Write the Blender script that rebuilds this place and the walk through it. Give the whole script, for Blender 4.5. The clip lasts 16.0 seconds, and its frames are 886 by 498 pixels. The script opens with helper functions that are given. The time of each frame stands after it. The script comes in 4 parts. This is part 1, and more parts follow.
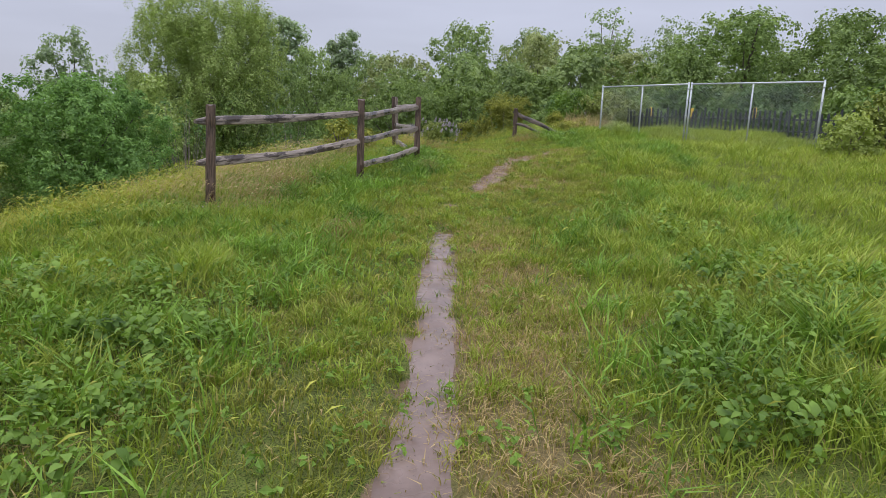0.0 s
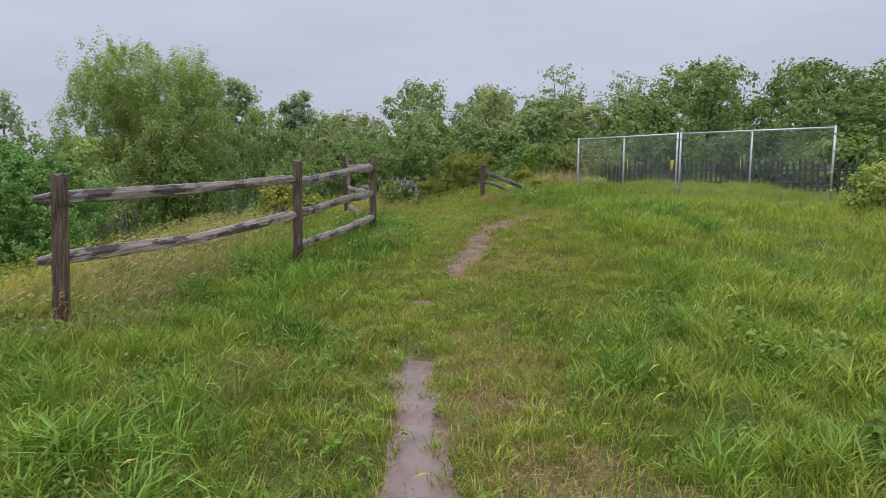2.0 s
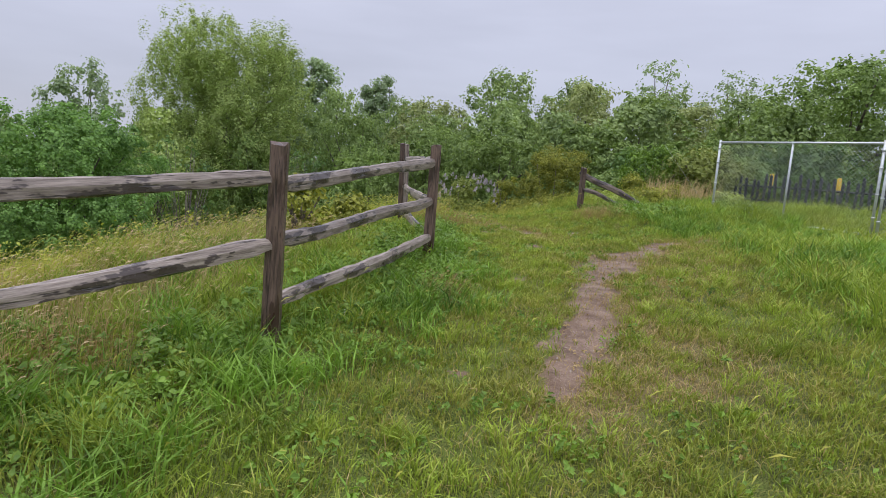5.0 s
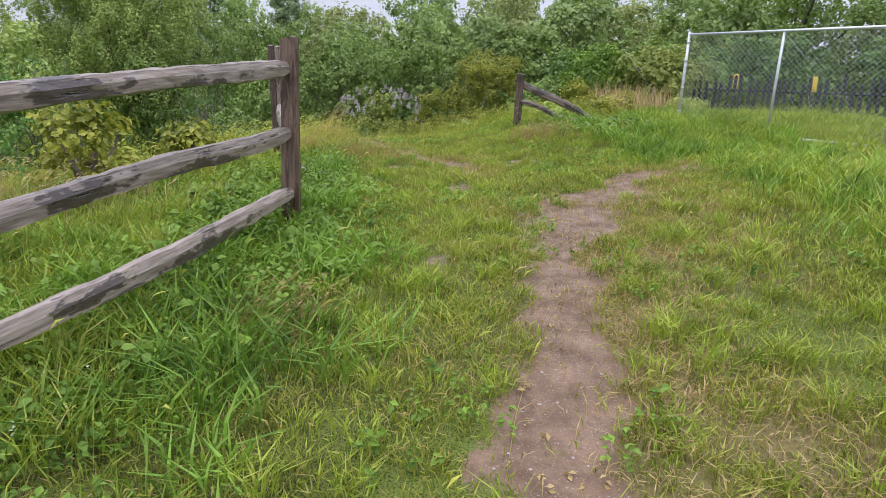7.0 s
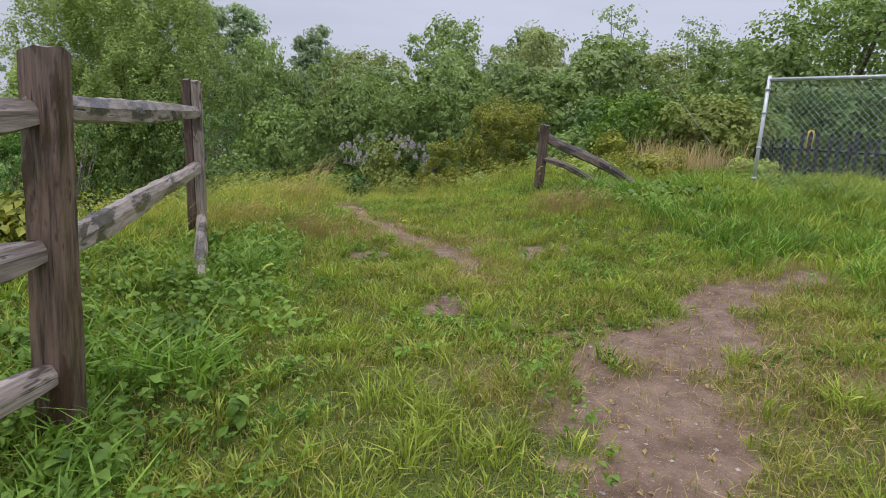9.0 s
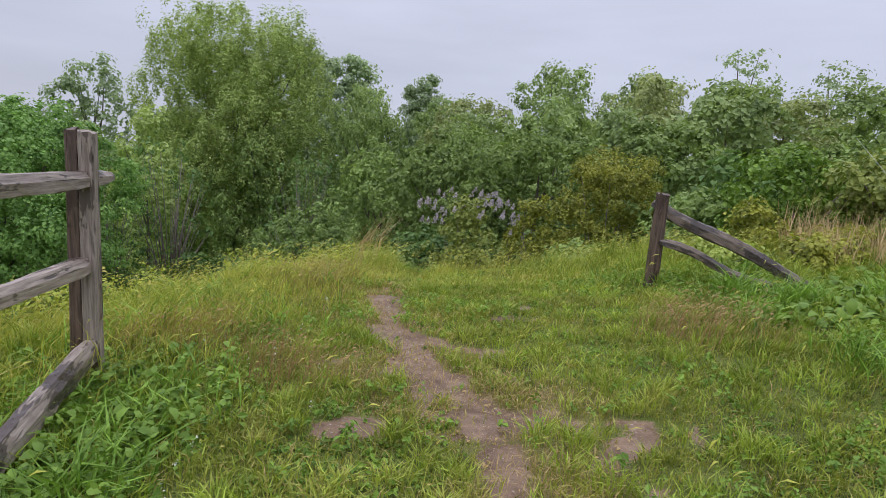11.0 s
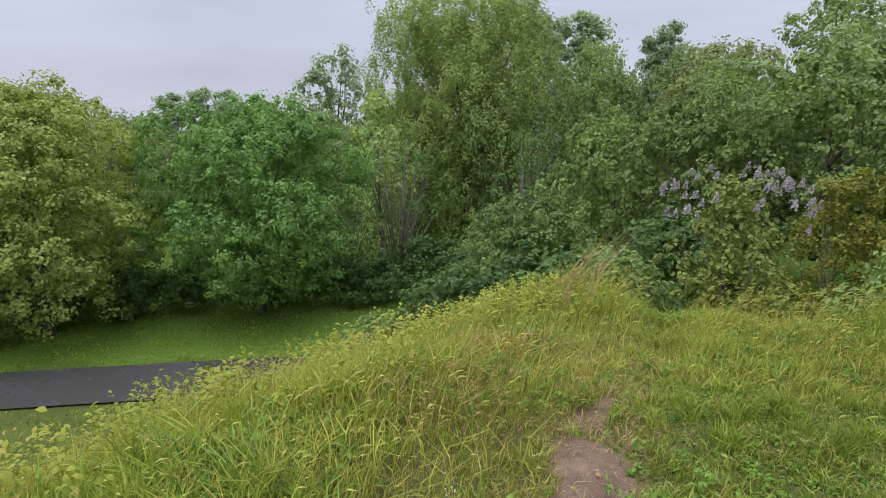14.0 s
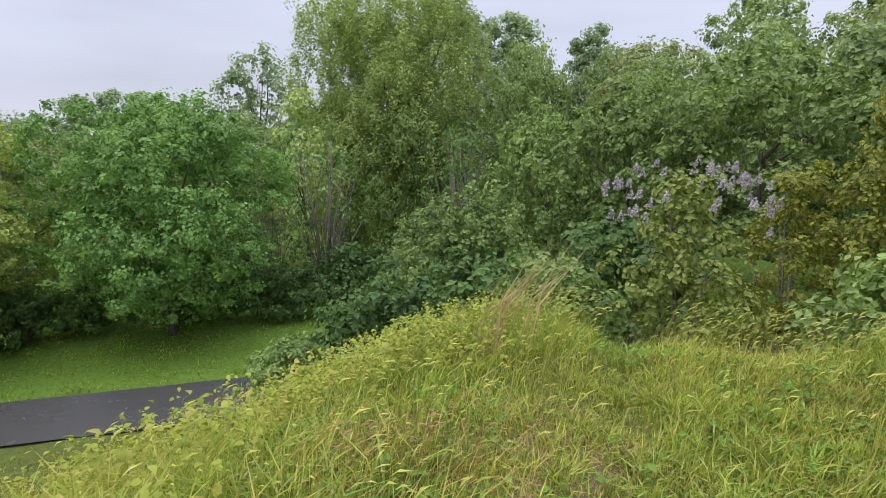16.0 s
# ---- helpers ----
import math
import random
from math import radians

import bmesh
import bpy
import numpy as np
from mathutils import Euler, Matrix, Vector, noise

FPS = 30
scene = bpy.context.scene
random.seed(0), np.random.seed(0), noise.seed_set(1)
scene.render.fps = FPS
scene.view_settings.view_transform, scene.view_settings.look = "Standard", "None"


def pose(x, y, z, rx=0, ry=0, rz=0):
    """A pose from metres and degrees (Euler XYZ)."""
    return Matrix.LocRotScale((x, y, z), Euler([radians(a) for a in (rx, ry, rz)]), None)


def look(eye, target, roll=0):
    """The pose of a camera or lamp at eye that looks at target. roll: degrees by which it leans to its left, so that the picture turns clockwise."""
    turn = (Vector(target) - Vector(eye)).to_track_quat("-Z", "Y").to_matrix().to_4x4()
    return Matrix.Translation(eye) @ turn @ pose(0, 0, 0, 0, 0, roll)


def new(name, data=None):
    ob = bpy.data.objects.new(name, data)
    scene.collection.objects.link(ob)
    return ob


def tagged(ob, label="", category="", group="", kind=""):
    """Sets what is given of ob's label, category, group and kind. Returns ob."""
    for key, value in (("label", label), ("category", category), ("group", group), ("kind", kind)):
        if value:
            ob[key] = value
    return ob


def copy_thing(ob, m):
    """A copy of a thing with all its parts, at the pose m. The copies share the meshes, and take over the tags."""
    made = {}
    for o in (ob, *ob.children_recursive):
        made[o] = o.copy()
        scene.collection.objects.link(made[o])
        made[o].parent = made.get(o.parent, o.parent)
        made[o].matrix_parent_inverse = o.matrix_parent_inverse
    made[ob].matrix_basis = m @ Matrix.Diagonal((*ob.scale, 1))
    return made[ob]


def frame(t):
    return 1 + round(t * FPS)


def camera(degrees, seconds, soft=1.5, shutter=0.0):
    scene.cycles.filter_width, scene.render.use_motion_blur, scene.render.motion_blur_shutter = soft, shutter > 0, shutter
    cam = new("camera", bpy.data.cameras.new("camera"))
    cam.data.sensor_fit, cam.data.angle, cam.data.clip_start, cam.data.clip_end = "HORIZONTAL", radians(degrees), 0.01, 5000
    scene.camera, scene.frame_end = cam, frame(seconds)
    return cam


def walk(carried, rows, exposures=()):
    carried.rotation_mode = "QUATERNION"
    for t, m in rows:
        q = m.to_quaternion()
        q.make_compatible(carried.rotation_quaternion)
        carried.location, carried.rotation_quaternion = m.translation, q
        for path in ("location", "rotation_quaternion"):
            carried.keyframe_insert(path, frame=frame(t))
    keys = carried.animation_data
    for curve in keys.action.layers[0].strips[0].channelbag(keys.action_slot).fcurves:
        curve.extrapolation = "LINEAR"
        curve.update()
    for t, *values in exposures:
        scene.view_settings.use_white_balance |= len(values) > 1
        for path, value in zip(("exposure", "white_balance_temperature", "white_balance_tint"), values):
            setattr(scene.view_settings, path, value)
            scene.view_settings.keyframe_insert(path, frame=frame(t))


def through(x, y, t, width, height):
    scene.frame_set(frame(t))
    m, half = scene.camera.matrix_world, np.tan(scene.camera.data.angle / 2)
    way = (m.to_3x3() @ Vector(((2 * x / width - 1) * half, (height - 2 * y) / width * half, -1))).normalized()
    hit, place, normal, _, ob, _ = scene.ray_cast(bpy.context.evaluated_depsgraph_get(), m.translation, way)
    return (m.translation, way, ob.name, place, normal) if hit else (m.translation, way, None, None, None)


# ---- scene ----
cam = camera(71.8, 16.0, 0.6)
PATH = [
    (0, (1.509, 0.256, 1.089), (1.283, 2.197, 0.664), 1.6),
    (0.5, (1.406, 0.904, 1.095), (1.108, 2.861, 0.809), 2.0),
    (1, (1.325, 1.573, 1.12), (1.032, 3.533, 0.848), -1.6),
    (1.5, (1.159, 2.207, 1.127), (0.887, 4.171, 0.863), 0.3),
    (2, (1.099, 2.875, 1.161), (1.0, 4.857, 0.915), 0.1),
    (2.5, (1.04, 3.501, 1.207), (0.808, 5.475, 0.983), 2.3),
    (3, (0.96, 4.195, 1.222), (0.729, 6.167, 0.984), 2.8),
    (3.5, (0.962, 4.909, 1.264), (0.653, 6.874, 1.057), 5.5),
    (6, (0.496, 8.257, 1.267), (0.185, 10.198, 0.897), 2.3),
    (6.5, (0.603, 9.035, 1.221), (0.687, 10.985, 0.785), 1.0),
    (7, (0.645, 9.733, 1.219), (0.545, 11.659, 0.69), 2.2),
    (7.5, (0.598, 10.383, 1.267), (0.657, 12.341, 0.864), 0.5),
    (8, (0.569, 11.107, 1.34), (0.449, 13.056, 0.909), 2.3),
    (8.2, (0.604, 11.37, 1.301), (0.51, 13.327, 0.903), 4.3),
    (10.3, (0.877, 14.134, 1.417), (0.446, 16.046, 1.016), 2.4),
    (10.5, (0.833, 14.387, 1.447), (0.248, 16.27, 1.115), 6.6),
    (11, (0.87, 15.007, 1.536), (0.353, 16.92, 1.262), 4.4),
    (11.5, (0.837, 15.599, 1.572), (0.17, 17.461, 1.273), 4.2),
    (12, (0.636, 16.234, 1.626), (-0.126, 18.049, 1.274), 3.0),
    (12.2, (0.577, 16.388, 1.626), (-0.297, 18.157, 1.302), 2.8),
    (12.5, (0.469, 16.816, 1.661), (-0.51, 18.514, 1.268), 3.2),
    (13, (0.136, 17.266, 1.663), (-0.747, 19.045, 1.42), 4.0),
    (13.5, (0.025, 17.739, 1.734), (-0.925, 19.475, 1.442), 0.3),
    (13.8, (-0.101, 18.07, 1.791), (-1.247, 19.665, 1.413), -1.5),
    (14, (-0.25, 18.323, 1.759), (-1.433, 19.884, 1.352), -0.4),
    (14.5, (-0.574, 18.847, 1.638), (-1.834, 20.339, 1.205), -1.8),
    (15, (-0.688, 19.259, 1.593), (-2.054, 20.622, 1.069), -1.4),
    (15.5, (-0.855, 19.622, 1.592), (-1.896, 21.268, 1.138), -0.1),
    (16, (-0.956, 19.944, 1.555), (-1.97, 21.621, 1.158), -0.8),
]
EXPOSURES = [(0, 0.03), (1, 0.02), (1.5, -0.06), (2, -0.05), (3.5, -0.14), (6, 0.2), (6.5, 0.24), (7, 0.40), (7.5, 0.17), (8, 0.07), (11, 0.10), (11.5, -0.06), (12, 0.06), (12.5, 0.16), (13, 0.10), (13.5, 0.06), (14.5, 0.23), (15, 0.18), (15.5, 0.36), (16, 0.36)]
walk(cam, [(t, look(eye, target, roll)) for t, eye, target, roll in PATH], EXPOSURES)

# ---- light: an even overcast sky, brighter overhead, and a very soft sun behind the cloud ----
SKY_LEVEL, SKY_RISE = 0.58, 2.6
world = bpy.data.worlds.new("overcast_sky")
scene.world = world
world.use_nodes = True
wn, wl = world.node_tree.nodes, world.node_tree.links
wn.clear()


def wnode(kind, **values):
    n = wn.new(kind)
    for k, v in values.items():
        n.inputs[k].default_value = v
    return n


def wmath(op, a, b=None):
    n = wn.new("ShaderNodeMath")
    n.operation = op
    for i, v in enumerate((a, b)):
        if v is None:
            continue
        if isinstance(v, (int, float)):
            n.inputs[i].default_value = v
        else:
            wl.new(v, n.inputs[i])
    return n.outputs[0]


coords = wn.new("ShaderNodeTexCoord")
split = wn.new("ShaderNodeSeparateXYZ")
wl.new(coords.outputs["Generated"], split.inputs[0])
up = wmath("MAXIMUM", split.outputs[2], 0.0)
level = wmath("MULTIPLY", wmath("ADD", wmath("MULTIPLY", wmath("MULTIPLY", up, up), SKY_RISE), 1.0), SKY_LEVEL)
stretch = wn.new("ShaderNodeMapping")
stretch.inputs["Scale"].default_value = (1.0, 1.0, 5.0)
wl.new(coords.outputs["Generated"], stretch.inputs[0])
cloud = wn.new("ShaderNodeTexNoise")
cloud.inputs["Scale"].default_value, cloud.inputs["Detail"].default_value = 2.3, 4.0
wl.new(stretch.outputs[0], cloud.inputs[0])
level = wmath("MULTIPLY", level, wmath("ADD", wmath("MULTIPLY", cloud.outputs[0], 0.46), 0.77))
grey = wn.new("ShaderNodeVectorMath")
grey.operation = "SCALE"
grey.inputs[0].default_value = (0.92, 0.95, 1.17)
wl.new(level, grey.inputs["Scale"])
sky = wn.new("ShaderNodeTexSky")
sky.sky_type, sky.sun_disc, sky.sun_elevation, sky.sun_rotation = "NISHITA", False, radians(55), radians(200)
sky_dim = wn.new("ShaderNodeVectorMath")
sky_dim.operation = "SCALE"
sky_dim.inputs["Scale"].default_value = 0.10
wl.new(sky.outputs[0], sky_dim.inputs[0])
mix = wn.new("ShaderNodeMix")
mix.data_type = "RGBA"
mix.inputs[0].default_value = 0.12
wl.new(grey.outputs[0], mix.inputs[6])
wl.new(sky_dim.outputs[0], mix.inputs[7])
background = wn.new("ShaderNodeBackground")
wl.new(mix.outputs[2], background.inputs[0])
wl.new(background.outputs[0], wn.new("ShaderNodeOutputWorld").inputs[0])

sun = new("sun", bpy.data.lights.new("sun", "SUN"))
sun.data.energy, sun.data.angle, sun.data.color = 0.9, radians(45), (1.0, 0.97, 0.92)
sun.matrix_basis = look((0, 0, 60), (8, 20, 0))

# ---- materials ----


class Nodes:
    """A small builder for one node material."""

    def __init__(self, name):
        self.mat = bpy.data.materials.new(name)
        self.mat.use_nodes = True
        self.tree = self.mat.node_tree
        self.tree.nodes.clear()
        self.out = self.add("ShaderNodeOutputMaterial")

    def add(self, kind, **props):
        n = self.tree.nodes.new(kind)
        for k, v in props.items():
            setattr(n, k, v)
        return n

    def put(self, socket, v):
        if isinstance(v, (int, float)):
            socket.default_value = v
        elif isinstance(v, tuple):
            socket.default_value = (*v, 1.0) if len(v) == 3 and socket.type == "RGBA" else v
        else:
            self.tree.links.new(v, socket)

    def coords(self, kind="Object", scale=(1, 1, 1)):
        c = self.add("ShaderNodeTexCoord")
        m = self.add("ShaderNodeMapping")
        m.inputs["Scale"].default_value = scale
        self.tree.links.new(c.outputs[kind], m.inputs[0])
        return m.outputs[0]

    def place(self, scale=(1, 1, 1)):
        g = self.add("ShaderNodeNewGeometry")
        m = self.add("ShaderNodeMapping")
        m.inputs["Scale"].default_value = scale
        self.tree.links.new(g.outputs["Position"], m.inputs[0])
        return m.outputs[0]

    def noise(self, where, scale, detail=4.0, rough=0.6):
        n = self.add("ShaderNodeTexNoise")
        self.tree.links.new(where, n.inputs["Vector"])
        n.inputs["Scale"].default_value, n.inputs["Detail"].default_value, n.inputs["Roughness"].default_value = scale, detail, rough
        return n.outputs[0]

    def ramp(self, fac, *stops):
        r = self.add("ShaderNodeValToRGB")
        while len(r.color_ramp.elements) < len(stops):
            r.color_ramp.elements.new(0.5)
        for e, (p, c) in zip(r.color_ramp.elements, stops):
            e.position, e.color = p, (*c, 1.0) if isinstance(c, tuple) else (c, c, c, 1.0)
        self.put(r.inputs[0], fac)
        return r.outputs[0]

    def mix(self, fac, a, b, blend="MIX"):
        m = self.add("ShaderNodeMix", data_type="RGBA", blend_type=blend)
        for i, v in ((0, fac), (6, a), (7, b)):
            self.put(m.inputs[i], v)
        return m.outputs[2]

    def math(self, op, a, b=0.0, clamp=False):
        m = self.add("ShaderNodeMath", operation=op, use_clamp=clamp)
        self.put(m.inputs[0], a), self.put(m.inputs[1], b)
        return m.outputs[0]

    def attribute(self, name):
        return self.add("ShaderNodeAttribute", attribute_name=name).outputs["Fac"]

    def island(self):
        return self.add("ShaderNodeNewGeometry").outputs["Random Per Island"]

    def thing(self):
        return self.add("ShaderNodeObjectInfo").outputs["Random"]

    def bump(self, height, strength=0.4, distance=0.02):
        b = self.add("ShaderNodeBump")
        b.inputs["Strength"].default_value, b.inputs["Distance"].default_value = strength, distance
        self.put(b.inputs["Height"], height)
        return b.outputs[0]

    def principled(self, colour, rough=0.7, metal=0.0, normal=None, spec=0.5):
        p = self.add("ShaderNodeBsdfPrincipled")
        self.put(p.inputs["Base Color"], colour), self.put(p.inputs["Roughness"], rough), self.put(p.inputs["Metallic"], metal)
        self.put(p.inputs["Specular IOR Level"], spec)
        if normal is not None:
            self.put(p.inputs["Normal"], normal)
        return p.outputs[0]

    def finish(self, shader):
        self.tree.links.new(shader, self.out.inputs[0])
        return self.mat


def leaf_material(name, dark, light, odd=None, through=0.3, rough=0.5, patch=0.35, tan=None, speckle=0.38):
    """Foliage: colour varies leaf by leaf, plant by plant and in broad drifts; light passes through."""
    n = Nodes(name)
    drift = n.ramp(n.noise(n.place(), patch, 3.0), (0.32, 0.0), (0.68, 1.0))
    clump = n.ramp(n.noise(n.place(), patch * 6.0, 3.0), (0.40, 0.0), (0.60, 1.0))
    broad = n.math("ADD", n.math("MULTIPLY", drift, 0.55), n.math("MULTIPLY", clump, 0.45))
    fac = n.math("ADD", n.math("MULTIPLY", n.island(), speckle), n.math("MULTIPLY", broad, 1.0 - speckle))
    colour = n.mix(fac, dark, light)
    if tan:
        seedy = n.ramp(n.noise(n.place(), 0.9, 4.0), (0.54, 0.0), (0.66, 0.45))
        colour = n.mix(seedy, colour, n.mix(n.island(), tan, light))
    if odd:
        rare = n.ramp(n.island(), (0.80, 0.0), (0.92, 1.0))
        colour = n.mix(n.math("MULTIPLY", rare, drift), colour, odd)
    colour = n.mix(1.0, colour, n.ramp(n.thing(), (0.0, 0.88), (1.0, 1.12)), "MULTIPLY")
    solid = n.principled(colour, rough, 0.0, None, 0.22)
    glow = n.add("ShaderNodeBsdfTranslucent")
    n.put(glow.inputs[0], n.mix(1.0, colour, (1.0, 1.05, 0.55), "MULTIPLY"))
    m = n.add("ShaderNodeMixShader")
    m.inputs[0].default_value = through
    n.tree.links.new(solid, m.inputs[1]), n.tree.links.new(glow.outputs[0], m.inputs[2])
    return n.finish(m.outputs[0])


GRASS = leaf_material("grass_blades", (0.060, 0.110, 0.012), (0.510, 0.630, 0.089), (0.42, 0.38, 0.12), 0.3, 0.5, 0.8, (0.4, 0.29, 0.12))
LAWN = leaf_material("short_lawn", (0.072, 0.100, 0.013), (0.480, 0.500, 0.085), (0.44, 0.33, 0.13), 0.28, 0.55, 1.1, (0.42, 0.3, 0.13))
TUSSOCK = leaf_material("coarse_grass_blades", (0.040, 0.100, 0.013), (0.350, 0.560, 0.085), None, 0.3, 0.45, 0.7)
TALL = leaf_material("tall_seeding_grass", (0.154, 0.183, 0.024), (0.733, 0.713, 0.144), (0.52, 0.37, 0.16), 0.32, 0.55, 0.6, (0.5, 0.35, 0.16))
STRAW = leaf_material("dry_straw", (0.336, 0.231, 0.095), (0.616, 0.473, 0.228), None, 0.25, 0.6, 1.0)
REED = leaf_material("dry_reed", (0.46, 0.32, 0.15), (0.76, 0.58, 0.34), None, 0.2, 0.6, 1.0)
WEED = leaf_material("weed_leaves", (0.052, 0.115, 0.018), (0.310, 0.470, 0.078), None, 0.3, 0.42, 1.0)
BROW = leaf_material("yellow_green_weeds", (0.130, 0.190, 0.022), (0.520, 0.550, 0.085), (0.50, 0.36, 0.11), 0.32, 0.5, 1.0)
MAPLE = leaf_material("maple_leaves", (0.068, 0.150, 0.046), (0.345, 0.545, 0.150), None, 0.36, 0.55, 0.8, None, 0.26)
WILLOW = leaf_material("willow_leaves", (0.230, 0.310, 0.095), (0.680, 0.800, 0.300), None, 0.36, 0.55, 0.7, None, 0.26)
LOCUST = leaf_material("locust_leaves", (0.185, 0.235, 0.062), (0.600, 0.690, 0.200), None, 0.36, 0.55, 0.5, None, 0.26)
# next four: distance haze mixed into the leaf colour, bluer, and poplar paler too
POPLAR = leaf_material("hazy_poplar_leaves", (0.190, 0.255, 0.155), (0.500, 0.600, 0.375), None, 0.36, 0.55, 0.5, None, 0.26)
FOREST = leaf_material("hazy_forest_leaves", (0.125, 0.195, 0.082), (0.470, 0.580, 0.230), None, 0.36, 0.55, 0.35, None, 0.26)
OLIVE = leaf_material("hazy_olive_green_leaves", (0.175, 0.210, 0.095), (0.510, 0.560, 0.245), None, 0.36, 0.55, 0.5, None, 0.26)
WOODLAND = leaf_material("hazy_woodland_leaves", (0.086, 0.142, 0.048), (0.390, 0.515, 0.160), None, 0.33, 0.55, 0.6, None, 0.26)
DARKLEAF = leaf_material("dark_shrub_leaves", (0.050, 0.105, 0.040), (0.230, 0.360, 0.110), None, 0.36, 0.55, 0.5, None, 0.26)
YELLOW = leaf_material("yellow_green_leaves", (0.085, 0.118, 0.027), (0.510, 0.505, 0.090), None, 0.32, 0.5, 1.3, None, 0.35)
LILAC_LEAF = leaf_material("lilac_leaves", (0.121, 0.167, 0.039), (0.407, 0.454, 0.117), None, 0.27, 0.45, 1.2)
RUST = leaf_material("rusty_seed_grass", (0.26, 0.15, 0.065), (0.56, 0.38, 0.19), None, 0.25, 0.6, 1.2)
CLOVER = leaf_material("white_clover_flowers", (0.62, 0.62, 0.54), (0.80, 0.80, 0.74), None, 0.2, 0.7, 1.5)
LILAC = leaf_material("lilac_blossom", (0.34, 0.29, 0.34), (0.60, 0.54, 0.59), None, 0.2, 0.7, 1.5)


def bark_material(name, dark, light):
    n = Nodes(name)
    w = n.place((1, 1, 0.18))
    g = n.noise(w, 14.0, 5.0)
    colour = n.mix(n.ramp(g, (0.35, 0.0), (0.65, 1.0)), dark, light)
    return n.finish(n.principled(colour, 0.85, 0.0, n.bump(g, 0.7, 0.03)))


BARK = bark_material("tree_bark", (0.06, 0.05, 0.04), (0.20, 0.17, 0.13))
TWIG = bark_material("grey_twigs", (0.13, 0.10, 0.085), (0.28, 0.23, 0.20))


def wood_material(name, dark, light, axis, stain, rough=0.46):
    """Weathered wet timber: long grain, cracks and dark damp stains."""
    n = Nodes(name)
    along = tuple(0.07 if i == axis else 1.0 for i in range(3))
    patchy = tuple(0.35 if i == axis else 1.0 for i in range(3))
    w = n.coords("Object", along)
    grain = n.noise(w, 60.0, 6.0, 0.65)
    broad = n.noise(n.coords("Object", patchy), 7.0, 4.0)
    colour = n.mix(n.ramp(grain, (0.34, 0.0), (0.62, 1.0)), dark, light)
    jag = n.math("ADD", broad, n.math("MULTIPLY", n.math("SUBTRACT", grain, 0.5), 0.22))
    colour = n.mix(n.ramp(jag, (0.545, 0.0), (0.57, 0.92)), colour, stain)
    cracks = n.ramp(n.noise(w, 34.0, 3.0), (0.33, 0.0), (0.40, 1.0))
    colour = n.mix(cracks, n.mix(0.75, colour, (0.02, 0.016, 0.013)), colour)
    colour = n.mix(1.0, colour, n.ramp(n.thing(), (0.0, 0.82), (1.0, 1.15)), "MULTIPLY")
    height = n.math("ADD", n.math("MULTIPLY", grain, 0.5), cracks)
    return n.finish(n.principled(colour, n.ramp(broad, (0.4, rough + 0.12), (0.65, rough - 0.22)), 0.0, n.bump(height, 0.8, 0.008)))


RAIL = wood_material("weathered_rail_wood", (0.16, 0.122, 0.097), (0.40, 0.33, 0.275), 0, (0.055, 0.04, 0.034))
POST = wood_material("weathered_post_wood", (0.042, 0.025, 0.018), (0.19, 0.125, 0.092), 2, (0.06, 0.032, 0.024))
GREYPOST = wood_material("grey_weathered_post_wood", (0.19, 0.145, 0.115), (0.43, 0.355, 0.30), 2, (0.10, 0.07, 0.055), 0.6)
OLDRAIL = wood_material("dark_rotten_rail_wood", (0.07, 0.052, 0.04), (0.20, 0.15, 0.115), 0, (0.04, 0.03, 0.026))


